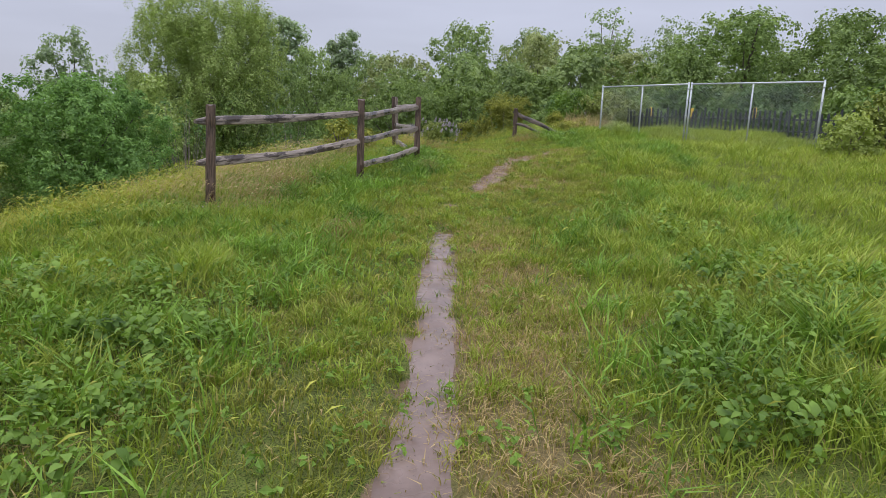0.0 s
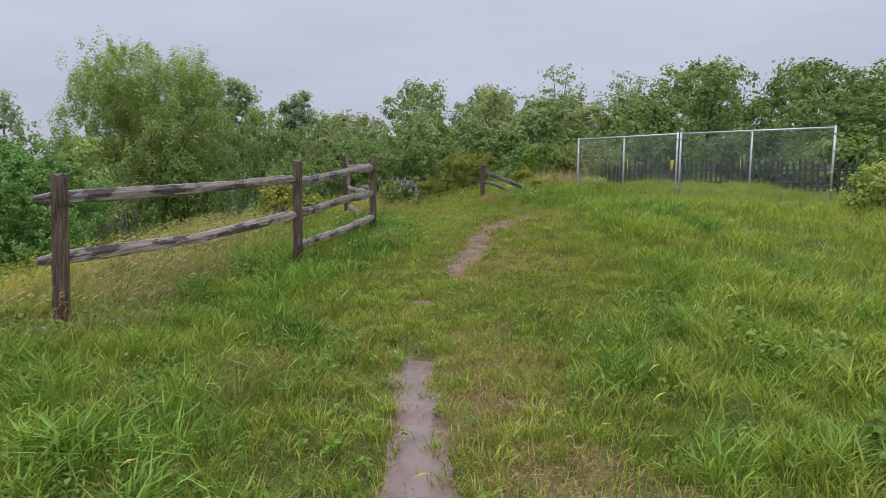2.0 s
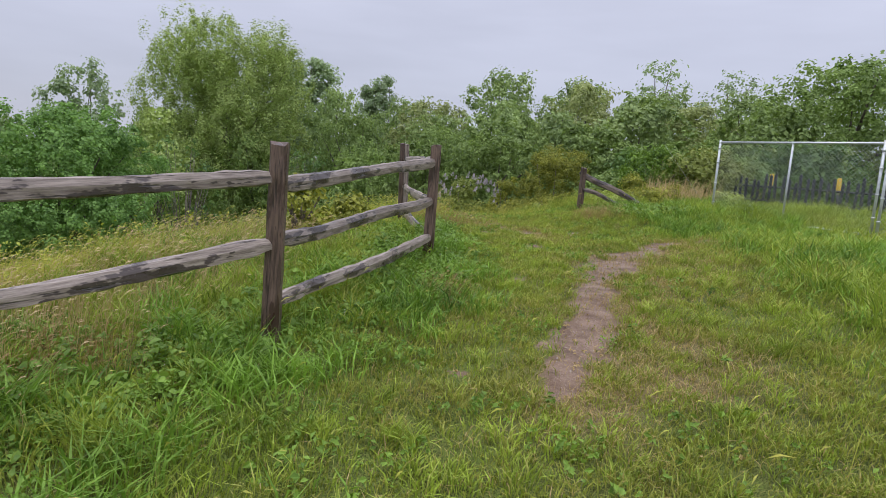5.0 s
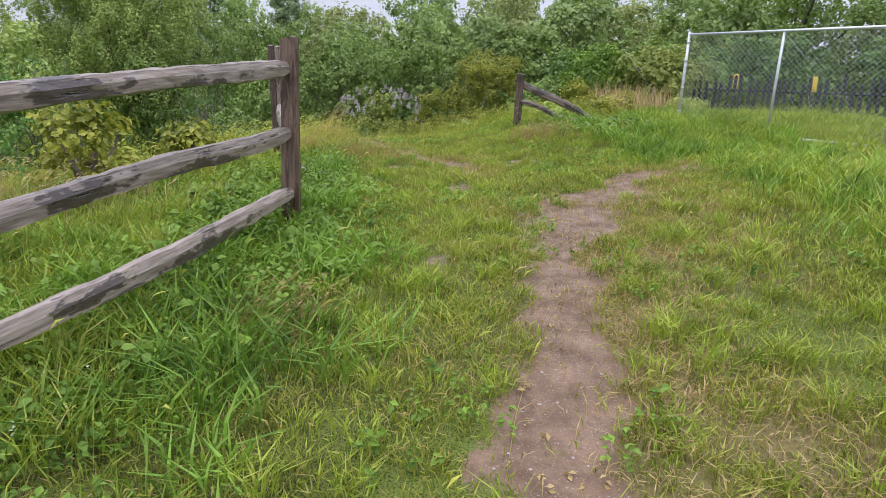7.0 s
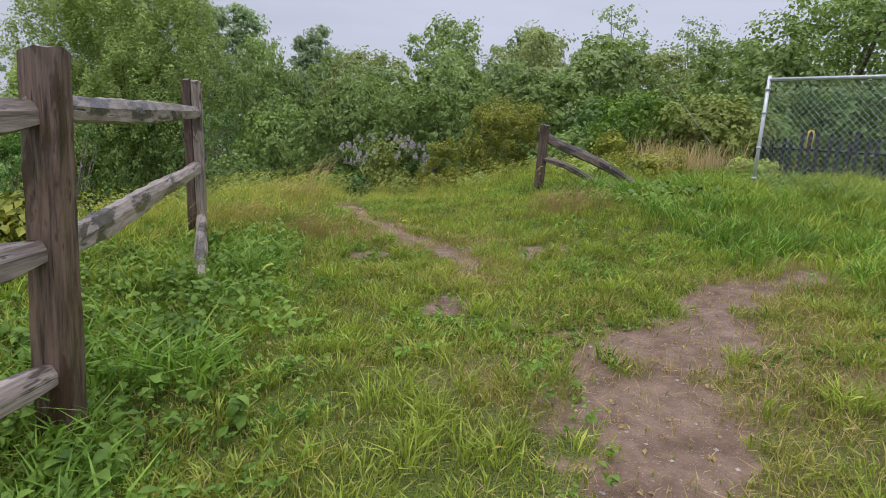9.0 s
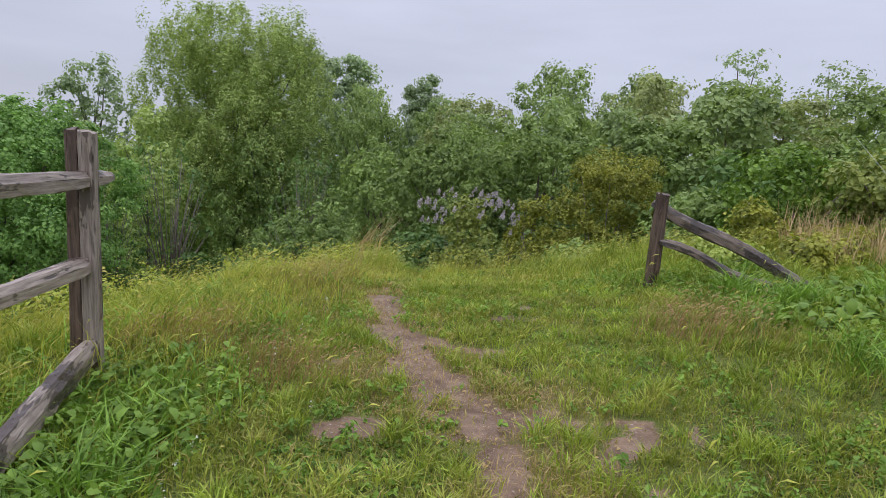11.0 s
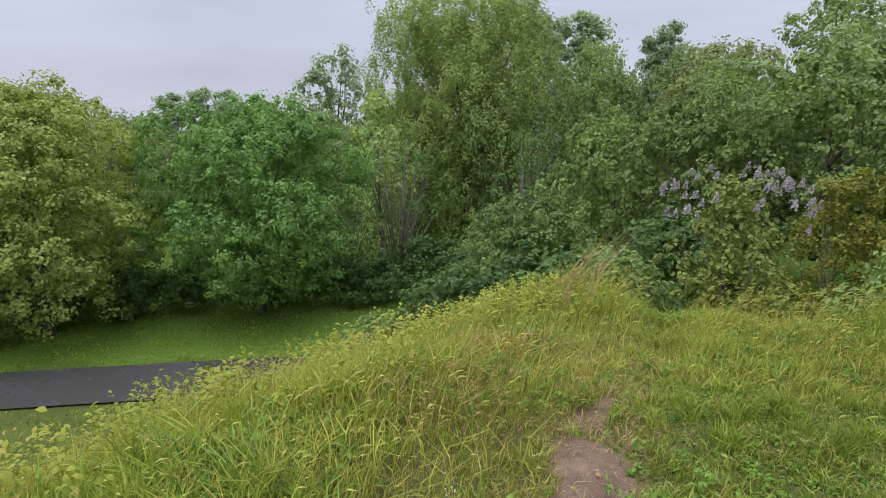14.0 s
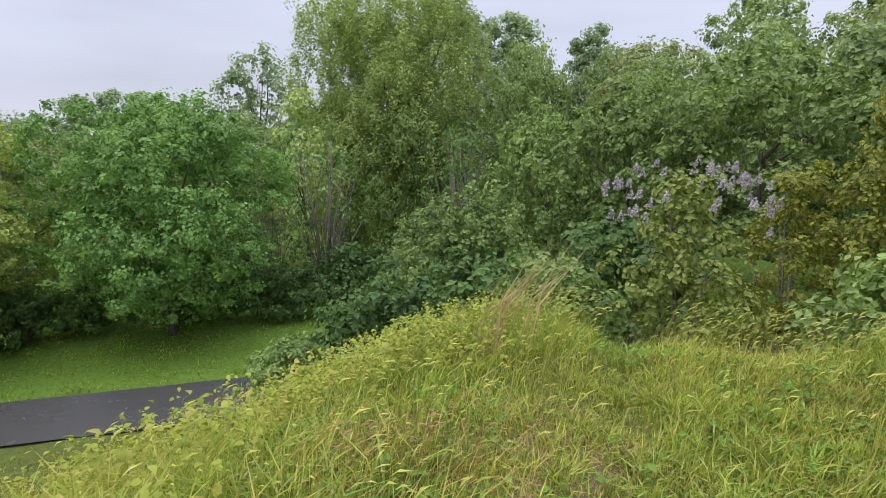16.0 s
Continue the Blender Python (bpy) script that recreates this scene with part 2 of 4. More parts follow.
def ground_material():
    n = Nodes("soil_and_shaded_thatch")
    p = n.place()
    fine, mid, broad = n.noise(p, 45.0, 5.0), n.noise(p, 6.0, 5.0), n.noise(p, 0.7, 3.0)
    # thatch coloured dark so the gaps between blades read as shadow
    shaded_thatch = n.mix(n.ramp(mid, (0.35, 0.0), (0.65, 1.0)), (0.052, 0.072, 0.015), (0.115, 0.15, 0.031))
    shaded_thatch = n.mix(n.ramp(broad, (0.45, 0.0), (0.62, 1.0)), shaded_thatch, (0.115, 0.17, 0.029))
    shaded_thatch = n.mix(n.ramp(fine, (0.4, 0.0), (0.7, 0.6)), shaded_thatch, (0.15, 0.135, 0.05))
    fleck = n.noise(n.place((1, 1, 1)), 120.0, 3.0)
    shaded_thatch = n.mix(n.ramp(fleck, (0.50, 0.0), (0.62, 0.5)), shaded_thatch, (0.21, 0.225, 0.065))
    shaded_thatch = n.mix(n.ramp(fleck, (0.40, 0.8), (0.47, 0.0)), shaded_thatch, (0.02, 0.026, 0.008))
    soil = n.mix(n.ramp(mid, (0.35, 0.0), (0.68, 1.0)), (0.125, 0.076, 0.046), (0.255, 0.165, 0.105))
    soil = n.mix(n.ramp(fine, (0.30, 0.75), (0.46, 0.0)), soil, (0.13, 0.085, 0.06))
    soil = n.mix(n.ramp(n.noise(p, 130.0, 2.0), (0.62, 0.0), (0.70, 0.8)), soil, (0.50, 0.41, 0.34))
    dry = n.mix(n.ramp(fine, (0.3, 0.0), (0.7, 1.0)), (0.12, 0.095, 0.042), (0.25, 0.20, 0.095))
    mown = n.mix(n.ramp(mid, (0.35, 0.0), (0.65, 1.0)), (0.085, 0.165, 0.022), (0.17, 0.26, 0.045))
    shaded_thatch = n.mix(n.attribute("mown"), shaded_thatch, mown)
    colour = n.mix(n.attribute("dry"), shaded_thatch, dry)
    edge = n.math("ADD", n.attribute("bare"), n.math("MULTIPLY", n.math("SUBTRACT", fine, 0.5), 0.9))
    soilness = n.ramp(edge, (0.38, 0.0), (0.60, 1.0))
    colour = n.mix(soilness, colour, soil)
    rough = n.math("SUBTRACT", 0.85, n.math("MULTIPLY", soilness, n.ramp(mid, (0.4, 0.1), (0.6, 0.38))))
    return n.finish(n.principled(colour, rough, 0.0, n.bump(n.math("ADD", fine, n.math("MULTIPLY", mid, 2.0)), 0.6, 0.02), n.math("ADD", 0.08, n.math("MULTIPLY", soilness, 0.25))))


SOIL = ground_material()


def puddle_material():
    n = Nodes("muddy_puddle_water")
    p = n.place()
    mud = n.mix(n.ramp(n.noise(p, 5.0, 5.0), (0.35, 0.0), (0.65, 1.0)), (0.17, 0.115, 0.090), (0.26, 0.185, 0.150))
    mud = n.mix(n.ramp(n.noise(p, 60.0, 2.0), (0.66, 0.0), (0.72, 0.8)), mud, (0.08, 0.055, 0.04))
    rough = n.ramp(n.noise(p, 3.0, 3.0), (0.4, 0.16), (0.65, 0.42))
    return n.finish(n.principled(mud, rough, 0.0, n.bump(n.noise(p, 18.0, 2.0), 0.12, 0.01), 0.55))


PUDDLE = puddle_material()


def plain_material(name, a, b, scale, rough=0.6, metal=0.0, bump=0.2):
    n = Nodes(name)
    g = n.noise(n.coords("Object"), scale, 5.0)
    return n.finish(n.principled(n.mix(n.ramp(g, (0.35, 0.0), (0.65, 1.0)), a, b), rough, metal, n.bump(g, bump, 0.004)))


STEEL = plain_material("galvanised_steel", (0.50, 0.52, 0.53), (0.68, 0.70, 0.71), 25.0, 0.42, 0.6, 0.1)
WIRE = plain_material("dull_chain_wire", (0.30, 0.32, 0.32), (0.46, 0.48, 0.48), 30.0, 0.5, 0.5, 0.1)
PICKET = plain_material("black_painted_pickets", (0.020, 0.023, 0.026), (0.055, 0.062, 0.068), 12.0, 0.5, 0.0, 0.2)
MARKER = plain_material("yellow_marker_plastic", (0.70, 0.46, 0.03), (0.82, 0.58, 0.08), 8.0, 0.45, 0.0, 0.1)
STONE = plain_material("small_stones", (0.26, 0.21, 0.18), (0.50, 0.44, 0.39), 30.0, 0.7, 0.0, 0.3)


def asphalt_material():
    n = Nodes("wet_asphalt")
    p = n.place()
    g, b = n.noise(p, 90.0, 3.0), n.noise(p, 0.6, 4.0)
    colour = n.mix(n.ramp(g, (0.4, 0.0), (0.7, 1.0)), (0.060, 0.057, 0.056), (0.115, 0.108, 0.104))
    return n.finish(n.principled(colour, n.ramp(b, (0.4, 0.32), (0.6, 0.10)), 0.0, n.bump(g, 0.3, 0.006)))


ASPHALT = asphalt_material()

# ---- shapes ----
rng = np.random.default_rng(7)
LATTICE = rng.random((256, 256))


def wander(x, y, size, k=0):
    """Smooth noise from 0 to 1 over the plan, with features of that size in metres."""
    u, v = np.asarray(x, float) / size + 17.3 * k, np.asarray(y, float) / size + 9.1 * k
    i, j = np.floor(u).astype(int), np.floor(v).astype(int)
    a, b = u - i, v - j
    a, b = a * a * (3 - 2 * a), b * b * (3 - 2 * b)
    g = lambda p, q: LATTICE[p % 256, q % 256]
    return (g(i, j) * (1 - a) + g(i + 1, j) * a) * (1 - b) + (g(i, j + 1) * (1 - a) + g(i + 1, j + 1) * a) * b


def ease(v):
    v = np.clip(v, 0, 1)
    return v * v * (3 - 2 * v)


def near_line(x, y, line):
    """How deep a place lies inside a winding strip: 1 on its middle line, 0 at its edge, under 0 outside."""
    best = np.full(np.shape(x), -9.0)
    for (x0, y0, w0), (x1, y1, w1) in zip(line[:-1], line[1:]):
        dx, dy = x1 - x0, y1 - y0
        s = np.clip(((x - x0) * dx + (y - y0) * dy) / (dx * dx + dy * dy), 0, 1)
        d = np.hypot(x - x0 - s * dx, y - y0 - s * dy)
        best = np.maximum(best, 1 - d / (w0 + s * (w1 - w0)))
    return best


WET = [(1.34, -1.5, 0.20), (1.30, 1.0, 0.19), (1.21, 2.2, 0.18), (1.12, 3.0, 0.17), (1.04, 3.9, 0.15), (0.86, 5.45, 0.18), (0.70, 6.9, 0.18), (0.64, 7.7, 0.16)]
TRACK = [(0.80, 10.7, 0.10), (0.92, 11.3, 0.28), (1.10, 12.0, 0.38), (1.13, 12.45, 0.21), (1.17, 13.1, 0.25), (1.25, 13.6, 0.28), (1.28, 14.25, 0.31),
         (1.56, 15.05, 0.54), (1.82, 15.7, 0.44), (2.2, 16.3, 0.42), (2.55, 16.9, 0.38), (3.2, 17.35, 0.20), (3.7, 17.7, 0.06)]
SPUR = [(0.60, 17.5, 0.12), (0.28, 18.35, 0.36), (-0.05, 18.75, 0.34), (-0.38, 19.2, 0.46), (-0.75, 19.75, 0.36), (-1.03, 20.2, 0.38), (-1.32, 20.8, 0.30), (-1.55, 21.6, 0.26), (-1.68, 22.3, 0.20), (-1.82, 23.0, 0.06)]
SPOTS = [(0.57, 8.6, 0.11), (0.57, 9.35, 0.13), (0.2, 10.9, 0.2), (1.05, 18.1, 0.52), (0.55, 18.5, 0.34), (0.10, 20.7, 0.42), (0.80, 20.25, 0.34), (0.5, 21.5, 0.26), (0.45, 16.5, 0.22), (-0.06, 12.74, 0.26), (0.27, 13.71, 0.24),
         (1.11, 16.26, 0.26), (-0.04, 19.65, 0.42), (-0.27, 18.05, 0.18), (-1.14, 18.71, 0.2), (0.1, 21.1, 0.26), (-0.46, 17.84, 0.12), (2.3, 14.6, 0.2), (2.0, 12.9, 0.18)]
NOTCH = [(-1.75, 23.2, 0.25), (-2.3, 25.2, 0.35), (-2.9, 27.5, 0.4)]


def bareness(x, y):
    ragged = (wander(x, y, 0.42) - 0.5) * 1.5 + (wander(x, y, 0.13, 3) - 0.55) * 1.3
    b = np.maximum(near_line(x, y, TRACK), near_line(x, y, SPUR) - 0.15 - 0.40 * ease((y - 20.1) / 1.2))
    for sx, sy, r in SPOTS:
        b = np.maximum(b, 0.45 - np.hypot((x - sx) * 0.8, y - sy) / (r * 1.35))
    b = np.maximum(b, near_line(x, y, [(px, py, w * 1.25) for px, py, w in WET]))
    return np.clip((b + ragged * 0.75) * 1.5, 0, 1) * (b > -1.0)


def dryness(x, y):
    b = np.maximum(near_line(x, y, [(px + 0.55, py, 0.72) for px, py, w in WET]), near_line(x, y, [(px + 0.2, py, w + 0.7) for px, py, w in TRACK]))
    b = np.maximum(b, near_line(x, y, [(px, py, w + 0.4) for px, py, w in SPUR]))
    return np.clip(b * 1.2 + (wander(x, y, 0.6, 5) - 0.5) * 1.5, 0, 1) * (b > -0.5)


def edge_out(x, y):
    """Metres past the brow of the hill, to the west and north."""
    west = np.maximum(-3.5 + 0.8 * ease((y - 12.0) / 7.0) - x - 0.5 * (wander(x, y, 4.0, 2) - 0.5), 0)
    north = np.maximum(y - 24.2 - 0.6 * (wander(x, y, 3.0, 4) - 0.5), 0)
    return np.hypot(west, north), west, north


def ground(x, y):
    x, y = np.asarray(x, float), np.asarray(y, float)
    d, west, north = edge_out(x, y)
    z = -0.29 + 0.37 * ease((y - 7.0) / 9.0) + 0.38 * ease((x - 0.4) / 5.0) * ease((y - 7.0) / 9.0) + 0.12 * ease((x - 1.5) / 5.0) * ease((9.0 - y) / 5.0)
    z = z + 0.26 * ease((x + 0.2) / 1.8) * ease((y - 17.5) / 3.5) - 0.27 * ease((y - 20.8) / 3.0) * ease((0.5 - x) / 2.0)
    share = west / (west + north + 1e-6)
    gentle = 1 - 0.86 * ease((x + 1.6) / 5.0)
    steep = (0.56 + 0.22 * ease((y - 12.0) / 7.0)) * (share + (1 - share) * gentle)
    drop = steep * d * d / (d + 2.3)
    z = z - drop / (1 + (drop / 8.1) ** 4) ** 0.25
    bed = ease((4.0 - np.abs((y - x) / 1.4142 - 36.55)) / 2.0) * ease((-3.0 - z) / 2.0)
    z = z * (1 - bed) - 8.02 * bed
    z = z + 0.05 * (wander(x, y, 1.3) - 0.5) + 0.05 * (wander(x, y, 0.3, 1) - 0.5)
    z = z - 0.035 * np.clip(near_line(x, y, WET) * 2 + 0.6, 0, 1) - 0.10 * np.clip(near_line(x, y, NOTCH), 0, 1)
    return z


def gz(x, y):
    return float(ground(np.array([x]), np.array([y]))[0])


def raw_mesh(name, verts, sizes, loops, material, smooth=False):
    """A mesh from arrays: vertices, corners per face, and the corner list."""
    me = bpy.data.meshes.new(name)
    verts, sizes, loops = np.asarray(verts, np.float32), np.asarray(sizes, np.int32), np.asarray(loops, np.int32)
    me.vertices.add(len(verts)), me.loops.add(len(loops)), me.polygons.add(len(sizes))
    me.vertices.foreach_set("co", verts.ravel())
    me.loops.foreach_set("vertex_index", loops)
    me.polygons.foreach_set("loop_start", np.concatenate(([0], np.cumsum(sizes)[:-1])).astype(np.int32))
    me.polygons.foreach_set("use_smooth", np.full(len(sizes), smooth))
    me.materials.append(material)
    me.update(calc_edges=True)
    return me


def quads_mesh(name, verts, faces, material, smooth=True):
    return raw_mesh(name, verts, [len(f) for f in faces], [i for f in faces for i in f], material, smooth)


def child(name, mesh, parent, label="", m=None):
    ob = new(name, mesh)
    ob.parent = parent
    if m is not None:
        ob.matrix_basis = m
    return tagged(ob, label)


def thing(name, label, category, m, group="", kind=""):
    ob = new(name)
    ob.empty_display_size = 0.1
    ob.matrix_basis = m
    return tagged(ob, label, category, group, kind)


def tube(points, radii, sides=7, wobble=0.0, seed=0):
    """A tapered tube with closed ends round a line of points: vertices and faces."""
    r = np.random.default_rng(seed)
    pts = [Vector(p) for p in points]
    verts, faces = [], []
    for i, p in enumerate(pts):
        way = (pts[min(i + 1, len(pts) - 1)] - pts[max(i - 1, 0)]).normalized()
        a = way.cross(Vector((0.31, 0.95, 0.07))).normalized()
        b = way.cross(a)
        for k in range(sides):
            t = 2 * math.pi * k / sides
            s = radii[i] * (1 + wobble * (r.random() - 0.5))
            verts.append(p + a * (math.cos(t) * s) + b * (math.sin(t) * s))
    for i in range(len(pts) - 1):
        for k in range(sides):
            j = (k + 1) % sides
            faces.append((i * sides + k, i * sides + j, (i + 1) * sides + j, (i + 1) * sides + k))
    faces.append(tuple(range(sides))[::-1])
    faces.append(tuple((len(pts) - 1) * sides + k for k in range(sides)))
    return verts, faces


def joined(*shapes):
    verts, faces = [], []
    for v, f in shapes:
        n = len(verts)
        verts += list(v)
        faces += [tuple(i + n for i in q) for q in f]
    return verts, faces


def blade_mesh(name, x, y, z, high, wide, lean, way, material):
    """Grass blades: each a bent blade, widest at half its height, with a pointed tip."""
    n = len(x)
    az = rng.random(n) * 2 * np.pi
    sx, sy = np.cos(az) * wide / 2, np.sin(az) * wide / 2
    lx, ly = np.cos(way) * lean * high, np.sin(way) * lean * high
    v = np.empty((n, 4, 3), np.float32)
    for k, (s, f, u) in enumerate(((0, 0, 0), (1, 0.24, 0.5), (-1, 0.24, 0.5), (0, 1.0, 1.0))):
        v[:, k, 0], v[:, k, 1] = x + sx * s + lx * f, y + sy * s + ly * f
        v[:, k, 2] = z + high * u * np.sqrt(np.maximum(1 - (lean * f * 0.75) ** 2, 0.15)) - (0.012 if u == 0 else 0)
    base = (np.arange(n) * 4)[:, None]
    loops = (base + np.array([[0, 1, 2, 2, 1, 3]])).ravel()
    return raw_mesh(name, v.reshape(-1, 3), np.tile([3, 3], n), loops, material)


def leaf_mesh(name, centres, normals, size, material, slim=0.85, oval=False):
    """Leaves: each a diamond folded along its midrib, or a pointed oval whose tip droops."""
    n = len(centres)
    nn = normals / np.maximum(np.linalg.norm(normals, axis=1, keepdims=True), 1e-6)
    other = rng.normal(size=(n, 3))
    along = np.cross(nn, other)
    along /= np.maximum(np.linalg.norm(along, axis=1, keepdims=True), 1e-6)
    side = np.cross(nn, along)
    s = np.broadcast_to(np.asarray(size, float), (n,))[:, None] * (0.7 + 0.6 * rng.random((n, 1)))
    if oval:
        v = np.empty((n, 6, 3), np.float32)
        for k, (f, w, up) in enumerate(((-0.5, 0, 0), (-0.16, 0.5, 0.13), (-0.16, -0.5, 0.13), (0.22, 0.36, 0.10), (0.22, -0.36, 0.10), (0.56, 0, -0.14))):
            v[:, k] = centres + along * s * f + side * s * slim * w + nn * s * up
        base = (np.arange(n) * 6)[:, None]
        loops = (base + np.array([[0, 1, 2, 1, 3, 4, 2, 3, 5, 4]])).ravel()
        return raw_mesh(name, v.reshape(-1, 3), np.tile([3, 4, 3], n), loops, material, True)
    v = np.empty((n, 4, 3), np.float32)
    v[:, 0] = centres - along * s * 0.5
    v[:, 1] = centres - side * s * slim * 0.5 + nn * s * 0.12
    v[:, 2] = centres + along * s * 0.5 - nn * s * 0.08
    v[:, 3] = centres + side * s * slim * 0.5 + nn * s * 0.12
    base = (np.arange(n) * 4)[:, None]
    loops = (base + np.array([[0, 1, 2, 0, 2, 3]])).ravel()
    return raw_mesh(name, v.reshape(-1, 3), np.tile([3, 3], n), loops, material)


# ---- the ground, one sheet to the horizon ----
def axis(lo, hi, step, far):
    mid = np.arange(lo, hi + step / 2, step)
    out, s = [], step
    a = hi
    while a < far:
        s *= 1.22
        a += s
        out.append(a)
    low, s, a = [], step, lo
    while a > -far:
        s *= 1.22
        a -= s
        low.append(a)
    return np.array(low[::-1] + list(mid) + out)


def build_ground():
    xs, ys = axis(-4.5, 4.6, 0.085, 900.0), axis(-1.0, 25.6, 0.085, 900.0)
    gx, gy = np.meshgrid(xs, ys)
    x, y = gx.ravel(), gy.ravel()
    w, h = len(xs), len(ys)
    i = (np.arange(h - 1)[:, None] * w + np.arange(w - 1)[None]).ravel()
    loops = np.stack([i, i + 1, i + 1 + w, i + w], 1).ravel()
    me = raw_mesh("ground", np.stack([x, y, ground(x, y)], 1), np.full(len(i), 4), loops, SOIL, True)
    inside = (np.abs(x) < 9) & (y > -4) & (y < 30)
    for name, f in (("bare", bareness), ("dry", dryness)):
        a = me.attributes.new(name, "FLOAT", "POINT")
        values = np.zeros(len(x), np.float32)
        values[inside] = f(x[inside], y[inside])
        a.data.foreach_set("value", values)
    a = me.attributes.new("mown", "FLOAT", "POINT")
    a.data.foreach_set("value", (ease((-6.6 - ground(x, y)) / 0.8) * ease((y - x - 53.0) / 1.0)).astype(np.float32))
    tagged(new("ground", me), "grassy hilltop soil with a trodden bare earth path", "ground", kind="structure")


build_ground()


def build_puddle():
    """The water that stands in the worn rut of the path."""
    rows, verts, faces = 120, [], []
    line = WET
    ys = np.linspace(-1.5, 7.58, rows)
    cx = np.interp(ys, [p[1] for p in line], [p[0] for p in line])
    hw = np.interp(ys, [p[1] for p in line], [p[2] for p in line])
    for k, yy in enumerate(ys):
        taper = min(1.0, (7.62 - yy) / 0.12 + 0.55)
        l = cx[k] - hw[k] * taper * (0.85 + 0.55 * (float(wander(0.0, yy, 0.35, 6)) - 0.3))
        r = cx[k] + hw[k] * taper * (0.85 + 0.55 * (float(wander(5.0, yy, 0.28, 8)) - 0.3))
        for s in np.linspace(0, 1, 5):
            px = l + (r - l) * s
            verts.append((px, yy, float(ground(cx[k], yy)) + 0.022 - 0.012 * abs(2 * s - 1) ** 3))
    for k in range(rows - 1):
        for s in range(4):
            a = k * 5 + s
            faces.append((a, a + 1, a + 6, a + 5))
    tagged(new("puddle", quads_mesh("puddle", verts, faces, PUDDLE)), "shallow muddy brown puddle along the worn footpath", "puddle", kind="structure")


build_puddle()


def build_road():
    """A wet asphalt path in the valley, with grass on both sides."""
    verts, faces = [], []
    steps = 60
    for k in range(steps + 1):
        s = -60 + 130 * k / steps
        for across in (-1.75, -0.9, 0, 0.9, 1.75):
            bx = -25.85 + (s - across) * 0.7071
            by = 25.85 + (s + across) * 0.7071
            verts.append((bx, by, -7.93 + 0.03 * (1.75 - abs(across))))
    for k in range(steps):
        for j in range(4):
            a = k * 5 + j
            faces.append((a, a + 5, a + 6, a + 1))
    tagged(new("road", quads_mesh("road", verts, faces, ASPHALT)), "wet dark asphalt lane through the grass below", "road", kind="structure")


build_road()

# ---- the split-rail fence ----
def post_mesh(name, high, thick, seed, buried=0.25, material=POST):
    """A rough-sawn square post with worn faces and a chipped top."""
    r = np.random.default_rng(seed)
    rings, verts, faces = 16, [], []
    corners = [(-1, -0.75), (-0.75, -1), (0, -0.97), (0.75, -1), (1, -0.75), (1, 0), (1, 0.75), (0.75, 1), (0, 0.96), (-0.75, 1), (-1, 0.75), (-1, 0.03)]
    drift = r.normal(size=(12,)) * 0.03
    for i in range(rings):
        u = i / (rings - 1)
        z = -buried + u * (high + buried)
        s = thick / 2 * (1.06 - 0.10 * u + 0.05 * (r.random() - 0.5))
        for k, (a, b) in enumerate(corners):
            f = 1 + drift[k] + 0.07 * (r.random() - 0.5)
            top = -0.035 * r.random() if i == rings - 1 else 0
            verts.append((a * s * f, b * s * f, z + top))
    n = len(corners)
    for i in range(rings - 1):
        for k in range(n):
            j = (k + 1) % n
            faces.append((i * n + k, i * n + j, (i + 1) * n + j, (i + 1) * n + k))
    centre = len(verts)
    verts.append((0, 0, high - 0.005))
    faces += [((rings - 1) * n + k, (rings - 1) * n + (k + 1) % n, centre) for k in range(n)]
    return quads_mesh(name, verts, faces, material, False)


def rail_mesh(name, length, deep, thick, seed, material=RAIL, sag=0.0):
    """A split rail along x: wedge-shaped, uneven, with tapered ends."""
    r = np.random.default_rng(seed)
    section = [(-0.5, -0.42), (-0.15, -0.52), (0.3, -0.5), (0.52, -0.2), (0.42, 0.3), (0.18, 0.5), (-0.25, 0.46), (-0.5, 0.1)]
    rings, verts, faces = 34, [], []
    bend = r.normal(size=2) * 0.012
    for i in range(rings):
        u = i / (rings - 1)
        end = min(1.0, 0.5 + min(u, 1 - u) * 9)
        drop = -sag * 4 * u * (1 - u)
        for a, b in section:
            f = 1 + 0.19 * (r.random() - 0.5)
            verts.append((length * (u - 0.0), a * thick * f * (0.6 + 0.4 * end) + bend[0] * math.sin(u * 5 + seed), b * deep * f * end * (1 + 0.10 * math.sin(u * 7 + seed)) + drop + bend[1] * math.sin(u * 9)))
    n = len(section)
    for i in range(rings - 1):
        for k in range(n):
            j = (k + 1) % n
            faces.append((i * n + k, (i + 1) * n + k, (i + 1) * n + j, i * n + j))
    faces.append(tuple(range(n)))
    faces.append(tuple((rings - 1) * n + k for k in range(n))[::-1])
    return quads_mesh(name, verts, faces, material, False)


def along_x(a, b):
    """The pose that lays a rail, built along x, from a to b."""
    a, b = Vector(a), Vector(b)
    x = (b - a).normalized()
    y = Vector((0, 0, 1)).cross(x).normalized()
    z = x.cross(y)
    m = Matrix((x, y, z)).transposed().to_4x4()
    m.translation = a
    return m


# name: x, y, z of the foot, height
POSTS = {"P1": (-2.62, 8.12, -0.12, 1.28), "P2": (-1.255, 10.92, 0.02, 1.32), "P3": (-0.815, 14.43, 0.18, 1.32), "P4": (-2.0, 17.81, 0.24, 1.34)}


